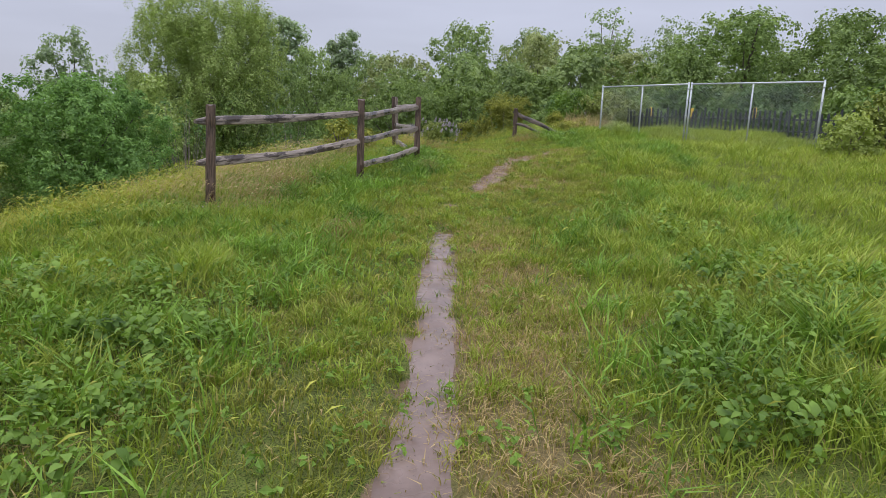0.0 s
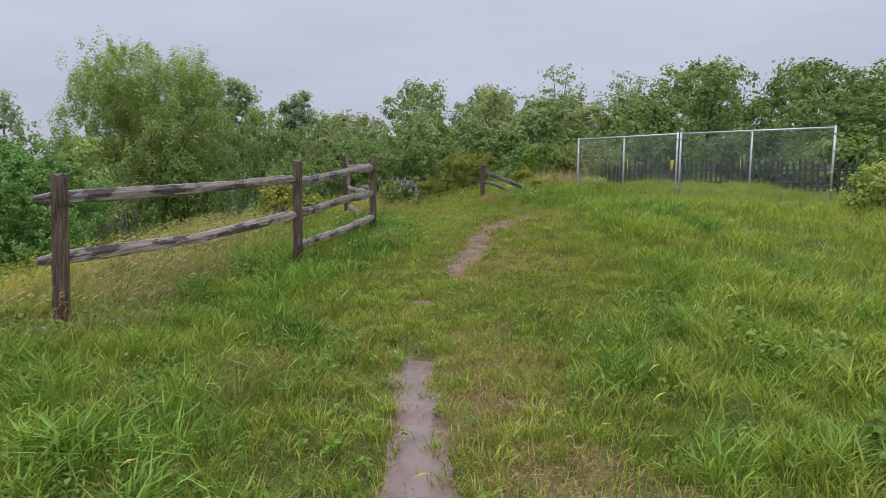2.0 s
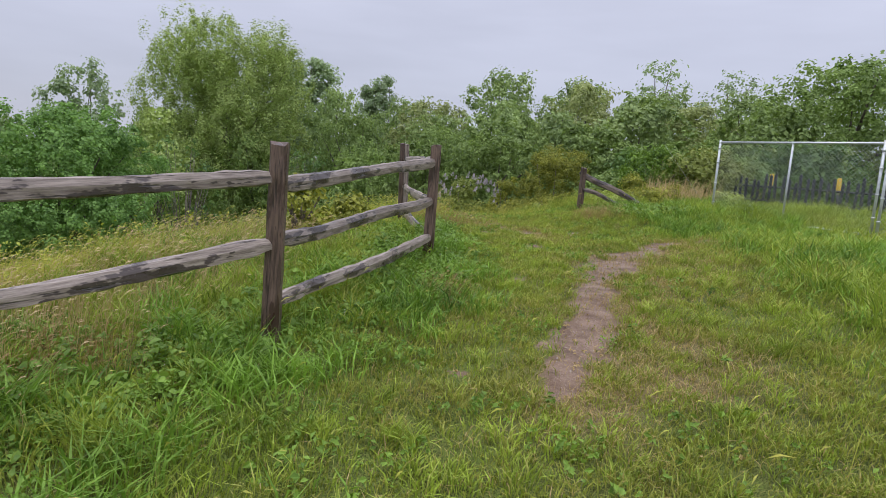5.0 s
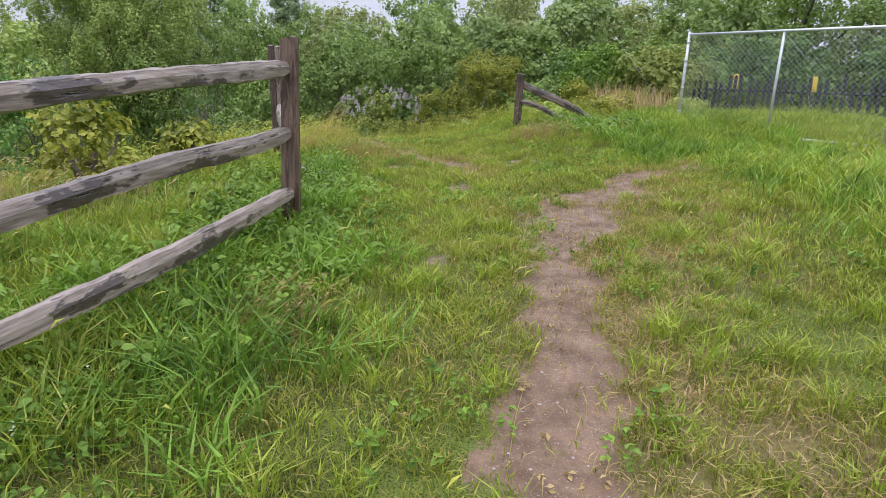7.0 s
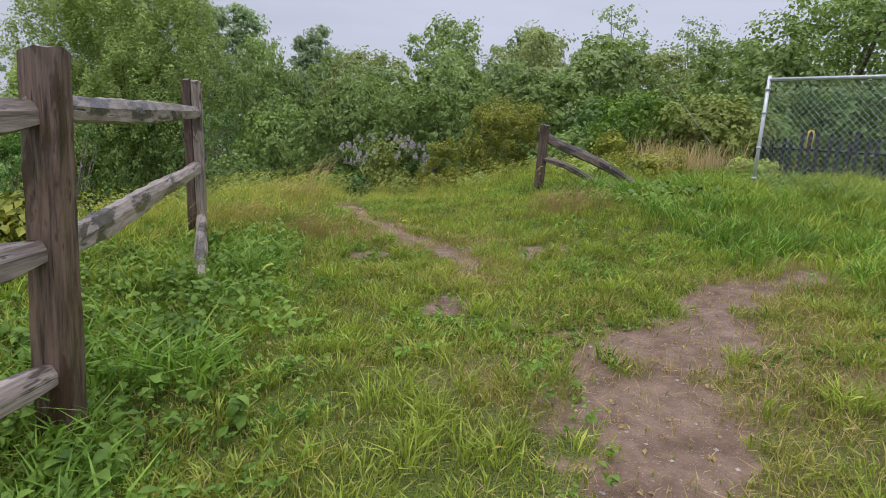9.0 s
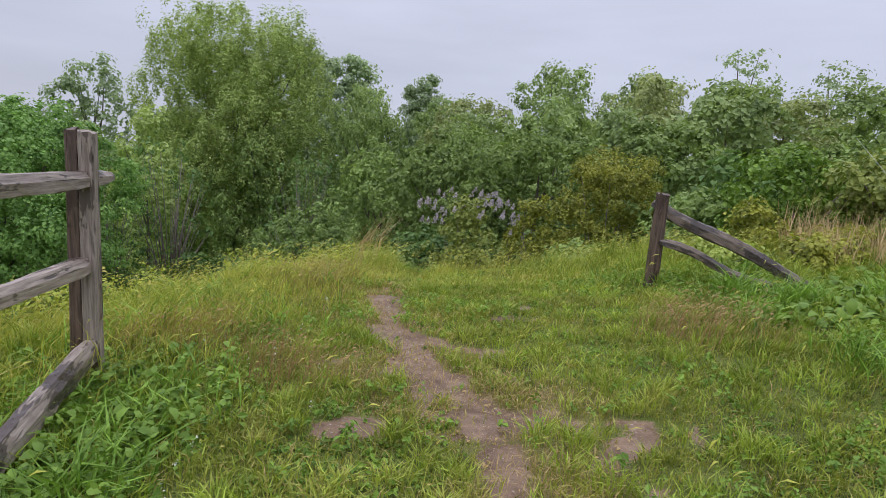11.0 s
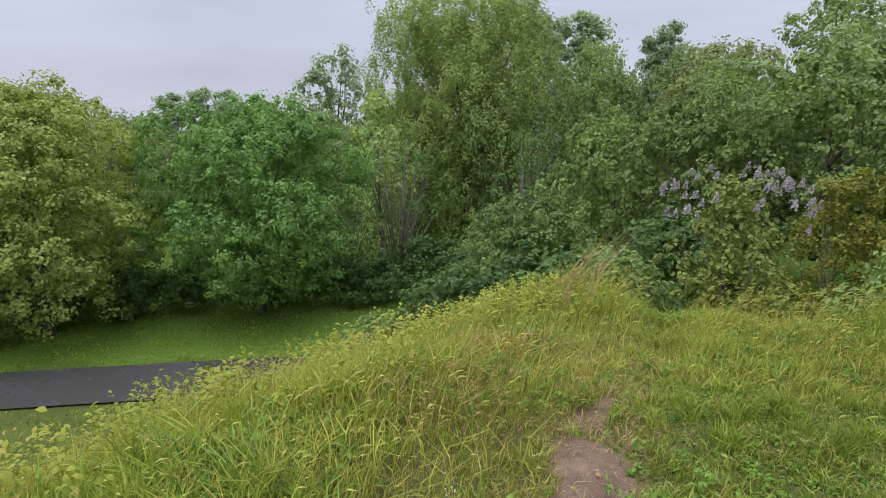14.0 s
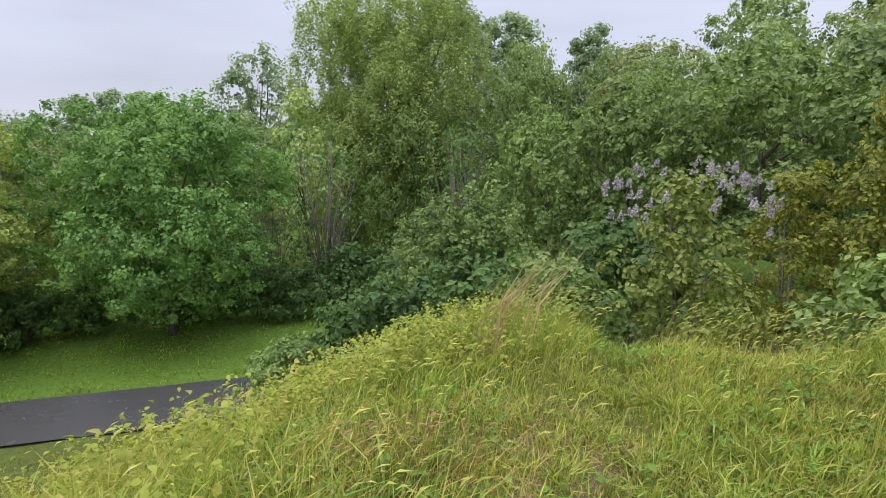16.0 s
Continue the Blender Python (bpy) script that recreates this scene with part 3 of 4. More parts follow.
def build_fence():
    fence = thing("split_rail_fence", "weathered brown wooden split-rail fence with mossy sagging rails", "fence", pose(-1.3, 11.0, 0.0))
    back = fence.matrix_basis.inverted()
    for k, (x, y, z, h) in enumerate(POSTS.values()):
        turn = (25, 12, 8, 20)[k]
        lean = ((0.5, 3.0), (0.3, 1.2), (-0.5, 0.8), (0.0, -1.5))[k]
        m = back @ pose(x, y, z, lean[0], lean[1], turn)
        if k < 3:
            child("post", post_mesh("post", h, 0.122, 11 + k), fence, "dark weathered square post", m)
        else:
            child("post", post_mesh("post", h, 0.085, 21, 0.25, GREYPOST), fence, "grey split half of a cracked post", m @ pose(0.044, 0, 0))
            child("post", post_mesh("post", h + 0.01, 0.08, 22), fence, "dark rotten half of a cracked post", m @ pose(-0.040, 0.012, 0))
    p = {k: Vector(v[:3]) for k, v in POSTS.items()}
    spans = [("P1", "P2", 1.06, 1.07, 0.17, 0.0, 0.02), ("P1", "P2", 0.52, 0.60, 0.17, 0.0, 0.05),
             ("P2", "P3", 1.01, 1.10, 0.0, 0.04, 0.0), ("P2", "P3", 0.62, 0.63, 0.0, 0.03, 0.02), ("P2", "P3", 0.17, 0.16, 0.0, 0.04, 0.03),
             ("P3", "P4", 1.12, 1.07, 0.04, 0.28, 0.02), ("P3", "P4", 0.62, 0.58, 0.03, 0.08, 0.03)]
    for k, (a, b, za, zb, before, past, sag) in enumerate(spans):
        s, e = p[a] + Vector((0, 0, za)), p[b] + Vector((0, 0, zb))
        way = (e - s).normalized()
        s, e = s - way * before, e + way * past
        child("rail", rail_mesh("rail", (e - s).length, 0.115, 0.085, 31 + k, RAIL, sag), fence, "", back @ along_x(s, e))
    s, e = Vector((-1.15, 16.2, gz(-1.15, 16.2) + 0.02)), p["P4"] + Vector((0.02, 0.02, 0.10))
    child("rail", rail_mesh("rail", (e - s).length, 0.13, 0.10, 47, RAIL, 0.0), fence, "broken grey rail slipped to the ground", back @ along_x(s, e))


build_fence()


def build_broken_fence():
    x, y = 1.36, 21.95
    z = gz(x, y)
    fence = thing("broken_fence", "old leaning fence post with two fallen dark rails", "fence", pose(x, y, z))
    child("post", post_mesh("post", 1.02, 0.118, 61), fence, "reddish brown weathered post", pose(0, 0, 0, 0, 1.0, 30))
    child("rail", rail_mesh("rail", 1.95, 0.13, 0.11, 62, OLDRAIL), fence, "thick dark fallen rail", along_x((-0.08, 0.06, 0.90), (1.60, 0.02, 0.16)))
    child("rail", rail_mesh("rail", 1.55, 0.085, 0.075, 63, OLDRAIL), fence, "thin split fallen rail", along_x((0.03, -0.03, 0.50), (1.36, -0.2, 0.10)))


build_broken_fence()

fallen = new("fallen_rail", rail_mesh("fallen_rail", 1.3, 0.11, 0.08, 71, RAIL))
fallen.matrix_basis = along_x((-2.75, 7.75, gz(-2.75, 7.75) + 0.03), (-1.95, 8.75, gz(-1.95, 8.75) + 0.02))
tagged(fallen, "grey weathered rail lying fallen in the grass", "fence rail")

# ---- the chain-link gates ----
def build_gate(a, b, top, label):
    """One leaf of the double gate: tube frame, a middle stile, woven wire and tie bands."""
    a, b = Vector(a), Vector(b)
    wide, foot = (b - a).length, min(gz(*a), gz(*b))
    way = (b - a).normalized()
    m = Matrix.Translation((a.x, a.y, 0)) @ Matrix.Rotation(math.atan2(way.y, way.x), 4, "Z")
    gate = thing("chain_link_gate", label, "gate", m @ pose(0, 0, foot), "leaves of the double gate")
    tall = top - foot

    def pipe(name, p, q, r, text=""):
        return child(name, quads_mesh(name, *tube([p, Vector(p).lerp(Vector(q), 0.5), q], [r] * 3, 10), STEEL), gate, text)

    stiles = {}
    for u in (0.03, wide / 2, wide - 0.03):
        stiles[u] = pipe("stile", (u, 0, -0.1), (u, 0, tall + (0.05 if u != wide / 2 else 0)), 0.024 if u != wide / 2 else 0.02, "galvanised steel tube")
    pipe("top_rail", (0.03, 0, tall), (wide - 0.03, 0, tall), 0.022)
    pipe("bottom_rail", (0.03, 0, 0.06), (wide - 0.03, 0, 0.06), 0.02)
    for u in (0.03, wide - 0.03):
        for h in (0.35, 0.75, 1.2, tall - 0.12):
            child("tie_band", quads_mesh("tie_band", *tube([(u, 0, h - 0.015), (u, 0, h + 0.015)], [0.034, 0.034], 10), STEEL), stiles[u])
    shapes, step = [], 0.078
    lo, hi = 0.07, tall - 0.02
    count = int((wide + hi - lo) / step)
    for lean in (1, -1):
        for k in range(count):
            u0 = 0.03 - (hi - lo) + k * step if lean == 1 else 0.03 + k * step
            u1 = u0 + lean * (hi - lo)
            s0, s1 = 0.0, 1.0
            for lim in (0.04, wide - 0.04):
                s = (lim - u0) / (u1 - u0)
                if 0 < s < 1:
                    if (lim == 0.04) == (lean == 1):
                        s0 = max(s0, s)
                    else:
                        s1 = min(s1, s)
            if s1 - s0 < 0.02 or (u0 + (u1 - u0) * s0) < 0.03 or (u0 + (u1 - u0) * s0) > wide - 0.03:
                continue
            p = (u0 + (u1 - u0) * s0, 0.006 * lean, lo + (hi - lo) * s0)
            q = (u0 + (u1 - u0) * s1, 0.006 * lean, lo + (hi - lo) * s1)
            shapes.append(tube([p, q], [0.0022, 0.0022], 3))
    tagged(child("wire_mesh", quads_mesh("wire_mesh", *joined(*shapes), WIRE), gate, "grey diamond wire mesh"), kind="stuff")
    return gate


C1, C2, C4 = (4.09, 20.97), (6.13, 18.44), (8.72, 16.35)
build_gate(C1, C2, 2.13, "tall galvanised chain-link gate leaf in long grass")
build_gate((6.15, 18.42), C4, 2.13, "tall galvanised chain-link gate leaf beside shrubs")


def build_pickets():
    """The low black fence behind the gates."""
    a, b = Vector((5.6, 25.0)), Vector((11.2, 19.5))
    way = (b - a).normalized()
    m = pose(a.x, a.y, gz(a.x, a.y), 0, 0, math.degrees(math.atan2(way.y, way.x)))
    fence = thing("picket_fence", "low black-painted paling fence half hidden in brush", "fence", m)
    length, r = (b - a).length, np.random.default_rng(5)
    meshes = []
    for k in range(4):
        h = 0.70 + 0.05 * k
        v = [(-0.034, -0.01, -0.2), (0.034, -0.01, -0.2), (0.034, 0.01, -0.2), (-0.034, 0.01, -0.2), (-0.034, -0.01, h), (0.034, -0.01, h), (0.034, 0.01, h), (-0.034, 0.01, h),
             (0, -0.01, h + 0.05), (0, 0.01, h + 0.05)]
        f = [(0, 1, 5, 8, 4), (3, 7, 9, 6, 2), (1, 2, 6, 5), (0, 4, 7, 3), (5, 6, 9, 8), (4, 8, 9, 7), (0, 3, 2, 1)]
        meshes.append(quads_mesh("picket", v, f, PICKET, False))
    for k in range(int(length / 0.155)):
        u = 0.05 + k * 0.155
        child("picket", meshes[int(r.integers(4))], fence, "", pose(u, 0, 0.1 * r.random() - 0.05, 0, 6 * (r.random() - 0.5), 0))
    for h in (0.2, 0.56):
        child("cross_rail", quads_mesh("cross_rail", *tube([(0, 0.03, h), (length / 2, 0.03, h), (length, 0.03, h)], [0.025] * 3, 4), PICKET, False), fence)


build_pickets()


def build_marker(x, y, tall, first=[]):
    z = gz(x, y)
    if first:
        return copy_thing(first[0], pose(x, y, z, 0, 1.0, 40))
    post = thing("marker_post", "thin dark post with a yellow plastic sleeve", "marker post", pose(x, y, z, 0, -1.5, 0), "yellow marker posts")
    stem = child("stem", quads_mesh("stem", *tube([(0, 0, -0.1), (0, 0, tall - 0.35)], [0.03, 0.03], 8), PICKET), post)
    v, f = tube([(0, 0, tall - 0.36), (0, 0, tall - 0.34), (0, 0, tall - 0.02), (0, 0, tall)], [0.046, 0.052, 0.052, 0.04], 10)
    child("sleeve", quads_mesh("sleeve", v, f, MARKER), stem, "bright yellow sleeve")
    first.append(post)


for mx, my in ((7.60, 23.45), (6.33, 24.4), (9.11, 21.8)):
    build_marker(mx, my, 0.88)

# ---- trees and shrubs ----
PROFILES = {
    "round": lambda u: np.sqrt(np.maximum(1 - (2 * u - 0.95) ** 2 * 0.98, 0.02)),
    "dome": lambda u: np.sqrt(np.maximum(1 - np.maximum(u - 0.25, 0) ** 2 / 0.58, 0.02)) * (0.72 + 0.28 * ease(u / 0.3)),
    "willow": lambda u: (0.62 + 0.38 * np.sin(np.pi * np.clip(u * 1.05 + 0.12, 0, 1))) * np.sqrt(np.maximum(1 - np.maximum(u - 0.55, 0) ** 2 / 0.215, 0.04)),
    "tower": lambda u: (0.80 + 0.20 * ease(u / 0.3)) * np.sqrt(np.maximum(1 - np.maximum(u - 0.55, 0) ** 2 / 0.34, 0.05)),
    "column": lambda u: 0.55 + 0.45 * np.sin(np.pi * np.clip(u * 0.95 + 0.08, 0, 1)),
}


def crown_points(high, wide, profile, clumps, per, spread, seed, low=0.0, ragged=0.5, droop=0.0, lobes=0):
    """Centres and normals of the leaves of one crown: billows, each covered in leaf clumps, with gaps between them."""
    r = np.random.default_rng(seed)
    tall = high - low
    lobes = lobes or int(np.clip(8 + 17 * tall / wide, 14, 44))
    reach = wide / 2
    u = (np.arange(lobes) + 0.5 + 0.5 * (r.random(lobes) - 0.5)) / lobes
    u = u ** 0.72 if profile == "tower" else u
    az = np.arange(lobes) * 2.4 + seed + 0.6 * r.random(lobes)
    prof = PROFILES[profile](u)
    size = reach * (0.33 + 0.17 * r.random(lobes)) * (0.6 + 0.4 * prof)
    rad = np.maximum(prof * reach * (1.0 + ragged * 0.18 * (r.random(lobes) - 0.5)) - size * 0.85, 0.0) * np.where(np.arange(lobes) % 4 == 3, 0.35, 1.0)
    zl = low + np.clip(u * tall, size * 0.45, tall - size * 0.8 * (0.8 + 0.3 * r.random(lobes)))
    centre = np.stack([np.cos(az) * rad, np.sin(az) * rad, zl], 1)
    pick = r.choice(lobes, clumps, p=size ** 1.6 / np.sum(size ** 1.6))
    way = r.normal(size=(clumps, 3)) + np.stack([np.cos(az[pick]), np.sin(az[pick]), np.full(clumps, 0.55)], 1) * 0.55
    way /= np.linalg.norm(way, axis=1, keepdims=True)
    deep = np.where(r.random(clumps) < 0.2, 0.6 * r.random(clumps), 0.76 + 0.32 * r.random(clumps) + ragged * 0.18 * r.random(clumps) ** 4)
    c = centre[pick] + way * (size[pick] * deep)[:, None] * np.array([1, 1, 0.85 + 0.5 * droop])
    own = spread * 0.72 * (0.5 + 0.9 * r.random(clumps))
    offs = np.clip(r.normal(size=(clumps, per, 3)), -1.7, 1.7) * own[:, None, None]
    offs *= np.array([1 - 0.4 * droop, 1 - 0.4 * droop, 0.8 + 1.1 * droop])
    pts = (c[:, None] + offs).reshape(-1, 3)
    nrm = (way[:, None] * 0.5 + offs / own[:, None, None] * 0.55 + np.array([0, 0, 0.4]) + r.normal(size=(clumps, per, 3)) * 0.3).reshape(-1, 3)
    keep = pts[:, 2] > 0.02
    return pts[keep], nrm[keep], c


def make_tree(name, label, category, x, y, top, wide, profile, leaves, seed, clumps=300, per=24, spread=0.4, leaf=0.2, low=0.12, limbs=7, trunk=0.22, bark=None, ragged=0.6, foot=None,
              group="", droop=0.0, slim=0.85):
    z = gz(x, y) if foot is None else foot
    high = top - z
    tree = thing(name, label, category, pose(x, y, z), group)
    r = np.random.default_rng(seed)
    pts, nrm, c = crown_points(high, wide, profile, clumps, per, spread, seed, low * high, ragged, droop)
    bend = r.normal(size=2) * 0.02 * high
    spine = [Vector((bend[0] * s * s, bend[1] * s * s, high * 0.82 * s - (0.3 if s == 0 else 0))) for s in (0, 0.08, 0.25, 0.45, 0.65, 0.85, 1.0)]
    stem = child("trunk", quads_mesh("trunk", *tube(spine, [trunk * k for k in (1.35, 1.0, 0.82, 0.58, 0.34, 0.16, 0.04)], 9, 0.18, seed), bark or BARK), tree, "dark trunk")
    order = r.permutation(len(c))[:limbs]
    for k in order:
        e = Vector(c[k])
        s0 = max(0.12, min(0.8, (e.z / high) * 0.62))
        s = Vector((bend[0] * s0 * s0, bend[1] * s0 * s0, high * 0.82 * s0))
        mid = s.lerp(e, 0.5) + Vector((r.normal() * 0.03, r.normal() * 0.03, -0.05)) * high * 0.5
        child("limb", quads_mesh("limb", *tube([s, s.lerp(mid, 0.6), mid, mid.lerp(e, 0.6), e], [trunk * q for q in (0.42, 0.34, 0.26, 0.17, 0.05)], 6, 0.2, seed + int(k)), bark or BARK), stem)
    child("crown", leaf_mesh("crown", pts, nrm, leaf, leaves, slim), tree)
    return tree


def crown_copy(tree, x, y, foot, size, turn, tall=1.0):
    return copy_thing(tree, pose(x, y, foot, 0, 0, turn) @ Matrix.Diagonal((size, size, size * tall, 1)))


make_tree("maple_tree", "broad dense dark green maple beside the lane", "tree", -26.8, 37.4, 2.7, 11.6, "round", MAPLE, 3, 1300, 50, 0.30, 0.165, 0.17, 8, 0.20)
make_tree("willow_tree", "tall light green vine-hung willow at the wood edge", "tree", -27.9, 57.6, 10.7, 14.2, "tower", WILLOW, 9, 2600, 50, 0.42, 0.205, 0.01, 10, 0.30, None, 0.9, None, "", 0.7, 0.6)
make_tree("locust_tree", "spreading olive green tree beside the lane", "tree", -32.4, 29.3, 3.4, 11.4, "dome", LOCUST, 12, 1100, 46, 0.32, 0.17, 0.16, 8, 0.25)
make_tree("young_tree", "slender sparse pale green tree among the trunks", "tree", -28.1, 48.3, 3.7, 5.0, "willow", WILLOW, 15, 170, 22, 0.42, 0.27, 0.1, 8, 0.12)
make_tree("cottonwood_tree", "tall open grey-green cottonwood rising over the wood", "tree", -44.6, 60.2, 8.3, 7.5, "column", POPLAR, 19, 240, 20, 0.45, 0.34, 0.25, 12, 0.25, None, 1.0)

spire = make_tree("poplar_tree", "tall narrow pale green poplar on the skyline", "tree", -28.6, 69.9, 11.4, 5.2, "column", POPLAR, 23, 270, 28, 0.45, 0.36, 0.1, 6, 0.2, None, 0.6, -7.5, "poplars on the skyline")
for px, py, top, size in ((-30.6, 86, 13.6, 1.25), (-33.5, 84, 13.0, 1.1), (-27.1, 103, 14.1, 1.05), (-29.5, 104, 12.6, 1.0), (-36.5, 72, 10.4, 0.9), (-64.9, 54.7, 4.9, 0.85), (-63.3, 57.3, 5.5, 0.8), (-61.7, 59.7, 5.3, 0.85), (-58.5, 62.5, 4.2, 0.8)):
    crown_copy(spire, px, py, -7.8, size, px * 37, (top + 7.8) / (18.9 * size))

bare = make_tree("sparse_tree", "tall bare-limbed tree with thin leaf tufts", "tree", 11.1, 77.8, 13.6, 8.0, "round", POPLAR, 29, 120, 12, 0.5, 0.34, 0.35, 34, 0.26, TWIG, 1.0, -3.0, "sparse trees on the skyline")
crown_copy(bare, 18.3, 76.5, -3.0, 0.92, 140, 1.02)
crown_copy(bare, 2.7, 82.0, -3.5, 0.95, 60, 0.98)
crown_copy(bare, -52.5, 42.0, -8.0, 0.70, 200, 0.95)

oak = make_tree("broadleaf_tree", "full rounded green tree in the wood", "tree", -5.7, 79.0, 12.2, 12.0, "dome", FOREST, 33, 470, 30, 0.50, 0.30, 0.05, 7, 0.3, None, 0.3, -5.0, "trees of the wood")
olive = make_tree("broadleaf_tree", "rounded olive green tree in the wood", "tree", -12.1, 70.0, 7.6, 10.5, "dome", OLIVE, 37, 430, 30, 0.50, 0.29, 0.02, 6, 0.28, None, 0.3, -6.0, "trees of the wood")
dark = make_tree("broadleaf_tree", "dense dark green tree in the wood", "tree", 14.5, 39.5, 7.4, 10.0, "dome", WOODLAND, 41, 720, 28, 0.36, 0.18, 0.02, 7, 0.25, None, 0.2, -1.0, "trees of the wood")
light = make_tree("broadleaf_tree", "loose fresh green tree in the wood", "tree", 5.9, 48.2, 6.3, 8.0, "round", FOREST, 45, 380, 26, 0.36, 0.28, 0.0, 7, 0.22, None, 0.9, -2.0, "trees of the wood")
near_a = make_tree("hedge_tree", "bushy mid-green tree close behind the brow", "tree", -2.5, 43.0, 3.6, 7.6, "dome", WOODLAND, 91, 560, 26, 0.23, 0.19, 0.0, 6, 0.16, None, 0.8, -2.8, "bushy trees behind the brow")
near_b = make_tree("hedge_tree", "bushy rounded green tree close behind the brow", "tree", 2.0, 40.0, 3.4, 7.0, "round", WOODLAND, 93, 540, 26, 0.23, 0.19, 0.0, 6, 0.15, None, 0.8, -1.4, "bushy trees behind the brow")
SIZES = {"hedge": (near_a, 6.4, 7.6), "golden": (near_b, 4.8, 7.0), "oak": (oak, 17.2, 12.0), "olive": (olive, 13.6, 10.5), "dark": (dark, 8.4, 10.0), "light": (light, 8.3, 8.0)}
# kind, x, y, foot, top, width
WOOD = [
    ("oak", 2.7, 77.0, -4.0, 11.0, 11.0), ("olive", 2.9, 63.5, -4.0, 9.2, 8.5), ("light", -3.5, 60.0, -5.0, 6.6, 9.0), ("oak", -10.0, 62.0, -6.0, 5.6, 9.0),
    ("dark", -16.5, 58.0, -7.0, 4.8, 9.0), ("oak", -21.0, 66.0, -7.5, 7.8, 8.0), ("hedge", -11.5, 47.0, -5.5, 2.2, 7.0), ("hedge", -7.0, 44.0, -4.0, 2.6, 7.0),
    ("olive", 9.5, 52.0, -2.0, 6.4, 8.0), ("oak", 15.0, 58.0, -2.0, 8.2, 10.0), ("dark", 20.0, 38.5, -1.0, 7.2, 9.5), ("oak", 25.5, 36.0, -1.0, 7.6, 10.0),
    ("hedge", 24.0, 27.0, -0.5, 5.4, 8.0), ("hedge", 17.5, 31.0, -0.8, 4.6, 7.0), ("oak", 30.0, 28.0, -0.5, 7.2, 10.0), ("golden", 10.0, 36.0, -1.0, 4.4, 6.5), ("hedge", 6.5, 34.0, -1.0, 3.0, 5.5),
    ("oak", -36.0, 50.0, -8.0, 2.6, 9.0), ("light", -33.0, 58.0, -8.0, 4.0, 9.0), ("dark", -24.0, 55.0, -7.8, 3.0, 8.0), ("oak", -45.0, 48.0, -8.0, 1.8, 10.0),
    ("light", -50.0, 55.0, -8.0, 3.0, 10.0), ("oak", -40.0, 36.0, -8.0, 2.2, 9.0), ("dark", -38.0, 30.0, -8.0, 1.2, 9.0), ("oak", -44.0, 22.0, -8.0, 3.6, 11.0), ("light", -38.5, 19.5, -8.0, 2.6, 10.0),
    ("olive", -33.5, 19.0, -8.0, 2.4, 9.0), ("olive", -60.0, 48.0, -8.0, 2.6, 10.0),
    ("oak", -17.0, 78.0, -7.0, 8.4, 10.0), ("oak", -38.0, 80.0, -8.0, 7.5, 11.0), ("dark", -45.0, 72.0, -8.0, 5.2, 10.0), ("oak", 24.0, 68.0, -2.0, 9.4, 12.0), ("oak", 33.0, 55.0, -1.0, 9.0, 12.0),
    ("olive", 36.0, 42.0, -1.0, 8.2, 11.0), ("dark", -7.5, 52.0, -5.5, 3.8, 8.0), ("light", 0.5, 52.0, -3.5, 5.2, 8.0), ("hedge", -10.5, 37.0, -5.0, -0.6, 5.0),
    ("oak", 10.5, 70.0, -3.0, 9.6, 9.0), ("oak", -49.0, 31.0, -8.0, 4.2, 12.0), ("oak", -56.0, 38.0, -8.0, 4.6, 13.0), ("dark", -52.0, 22.0, -8.0, 4.5, 12.0),
]
for k, (kind, x, y, foot, top, wide) in enumerate(WOOD):
    tree, tall0, wide0 = SIZES[kind]
    size = wide / wide0
    crown_copy(tree, x, y, foot, size, k * 77, (top - foot) / (tall0 * size))


def make_shrub(name, label, x, y, top, wide, leaves, seed, clumps=150, per=26, spread=0.13, leaf=0.085, stems=6, profile="dome", foot=None, bark=None, ragged=0.9, group="", slim=0.75, low=0.04):
    """A bush of several stems from the ground, clothed in leaf clumps."""
    z = gz(x, y) if foot is None else foot
    high = top - z
    bush = thing(name, label, "shrub", pose(x, y, z), group)
    pts, nrm, c = crown_points(high, wide, profile, clumps, per, spread, seed, low * high, ragged)
    r = np.random.default_rng(seed)
    for k in r.permutation(len(c))[:stems]:
        e = Vector(c[k])
        s = Vector((e.x * 0.12, e.y * 0.12, -0.1))
        mid = s.lerp(e, 0.5) + Vector((-e.x * 0.12, -e.y * 0.12, 0.05))
        child("stem", quads_mesh("stem", *tube([s, mid, e], [0.028, 0.02, 0.006], 5, 0.2, seed), bark or TWIG), bush)
    child("foliage", leaf_mesh("foliage", pts, nrm, leaf, leaves, slim), bush)
    return bush


make_shrub("yellow_shrub", "tall rounded olive-yellow shrub behind the crest", 0.75, 31.4, 2.1, 3.1, YELLOW, 51, 480, 44, 0.13, 0.075, 10, "tower", None, None, 1.4)
make_shrub("yellow_shrub", "lower yellow-green shrub beside the lilac", -1.1, 30.9, 0.85, 2.0, YELLOW, 52, 200, 34, 0.12, 0.08, 8, "dome", None, None, 1.2)
lilac = make_shrub("lilac_bush", "lilac bush with pale purple blossom on top", -2.6, 30.0, 0.72, 2.6, LILAC_LEAF, 55, 230, 28, 0.15, 0.10, 12, "willow", None, None, 1.0)


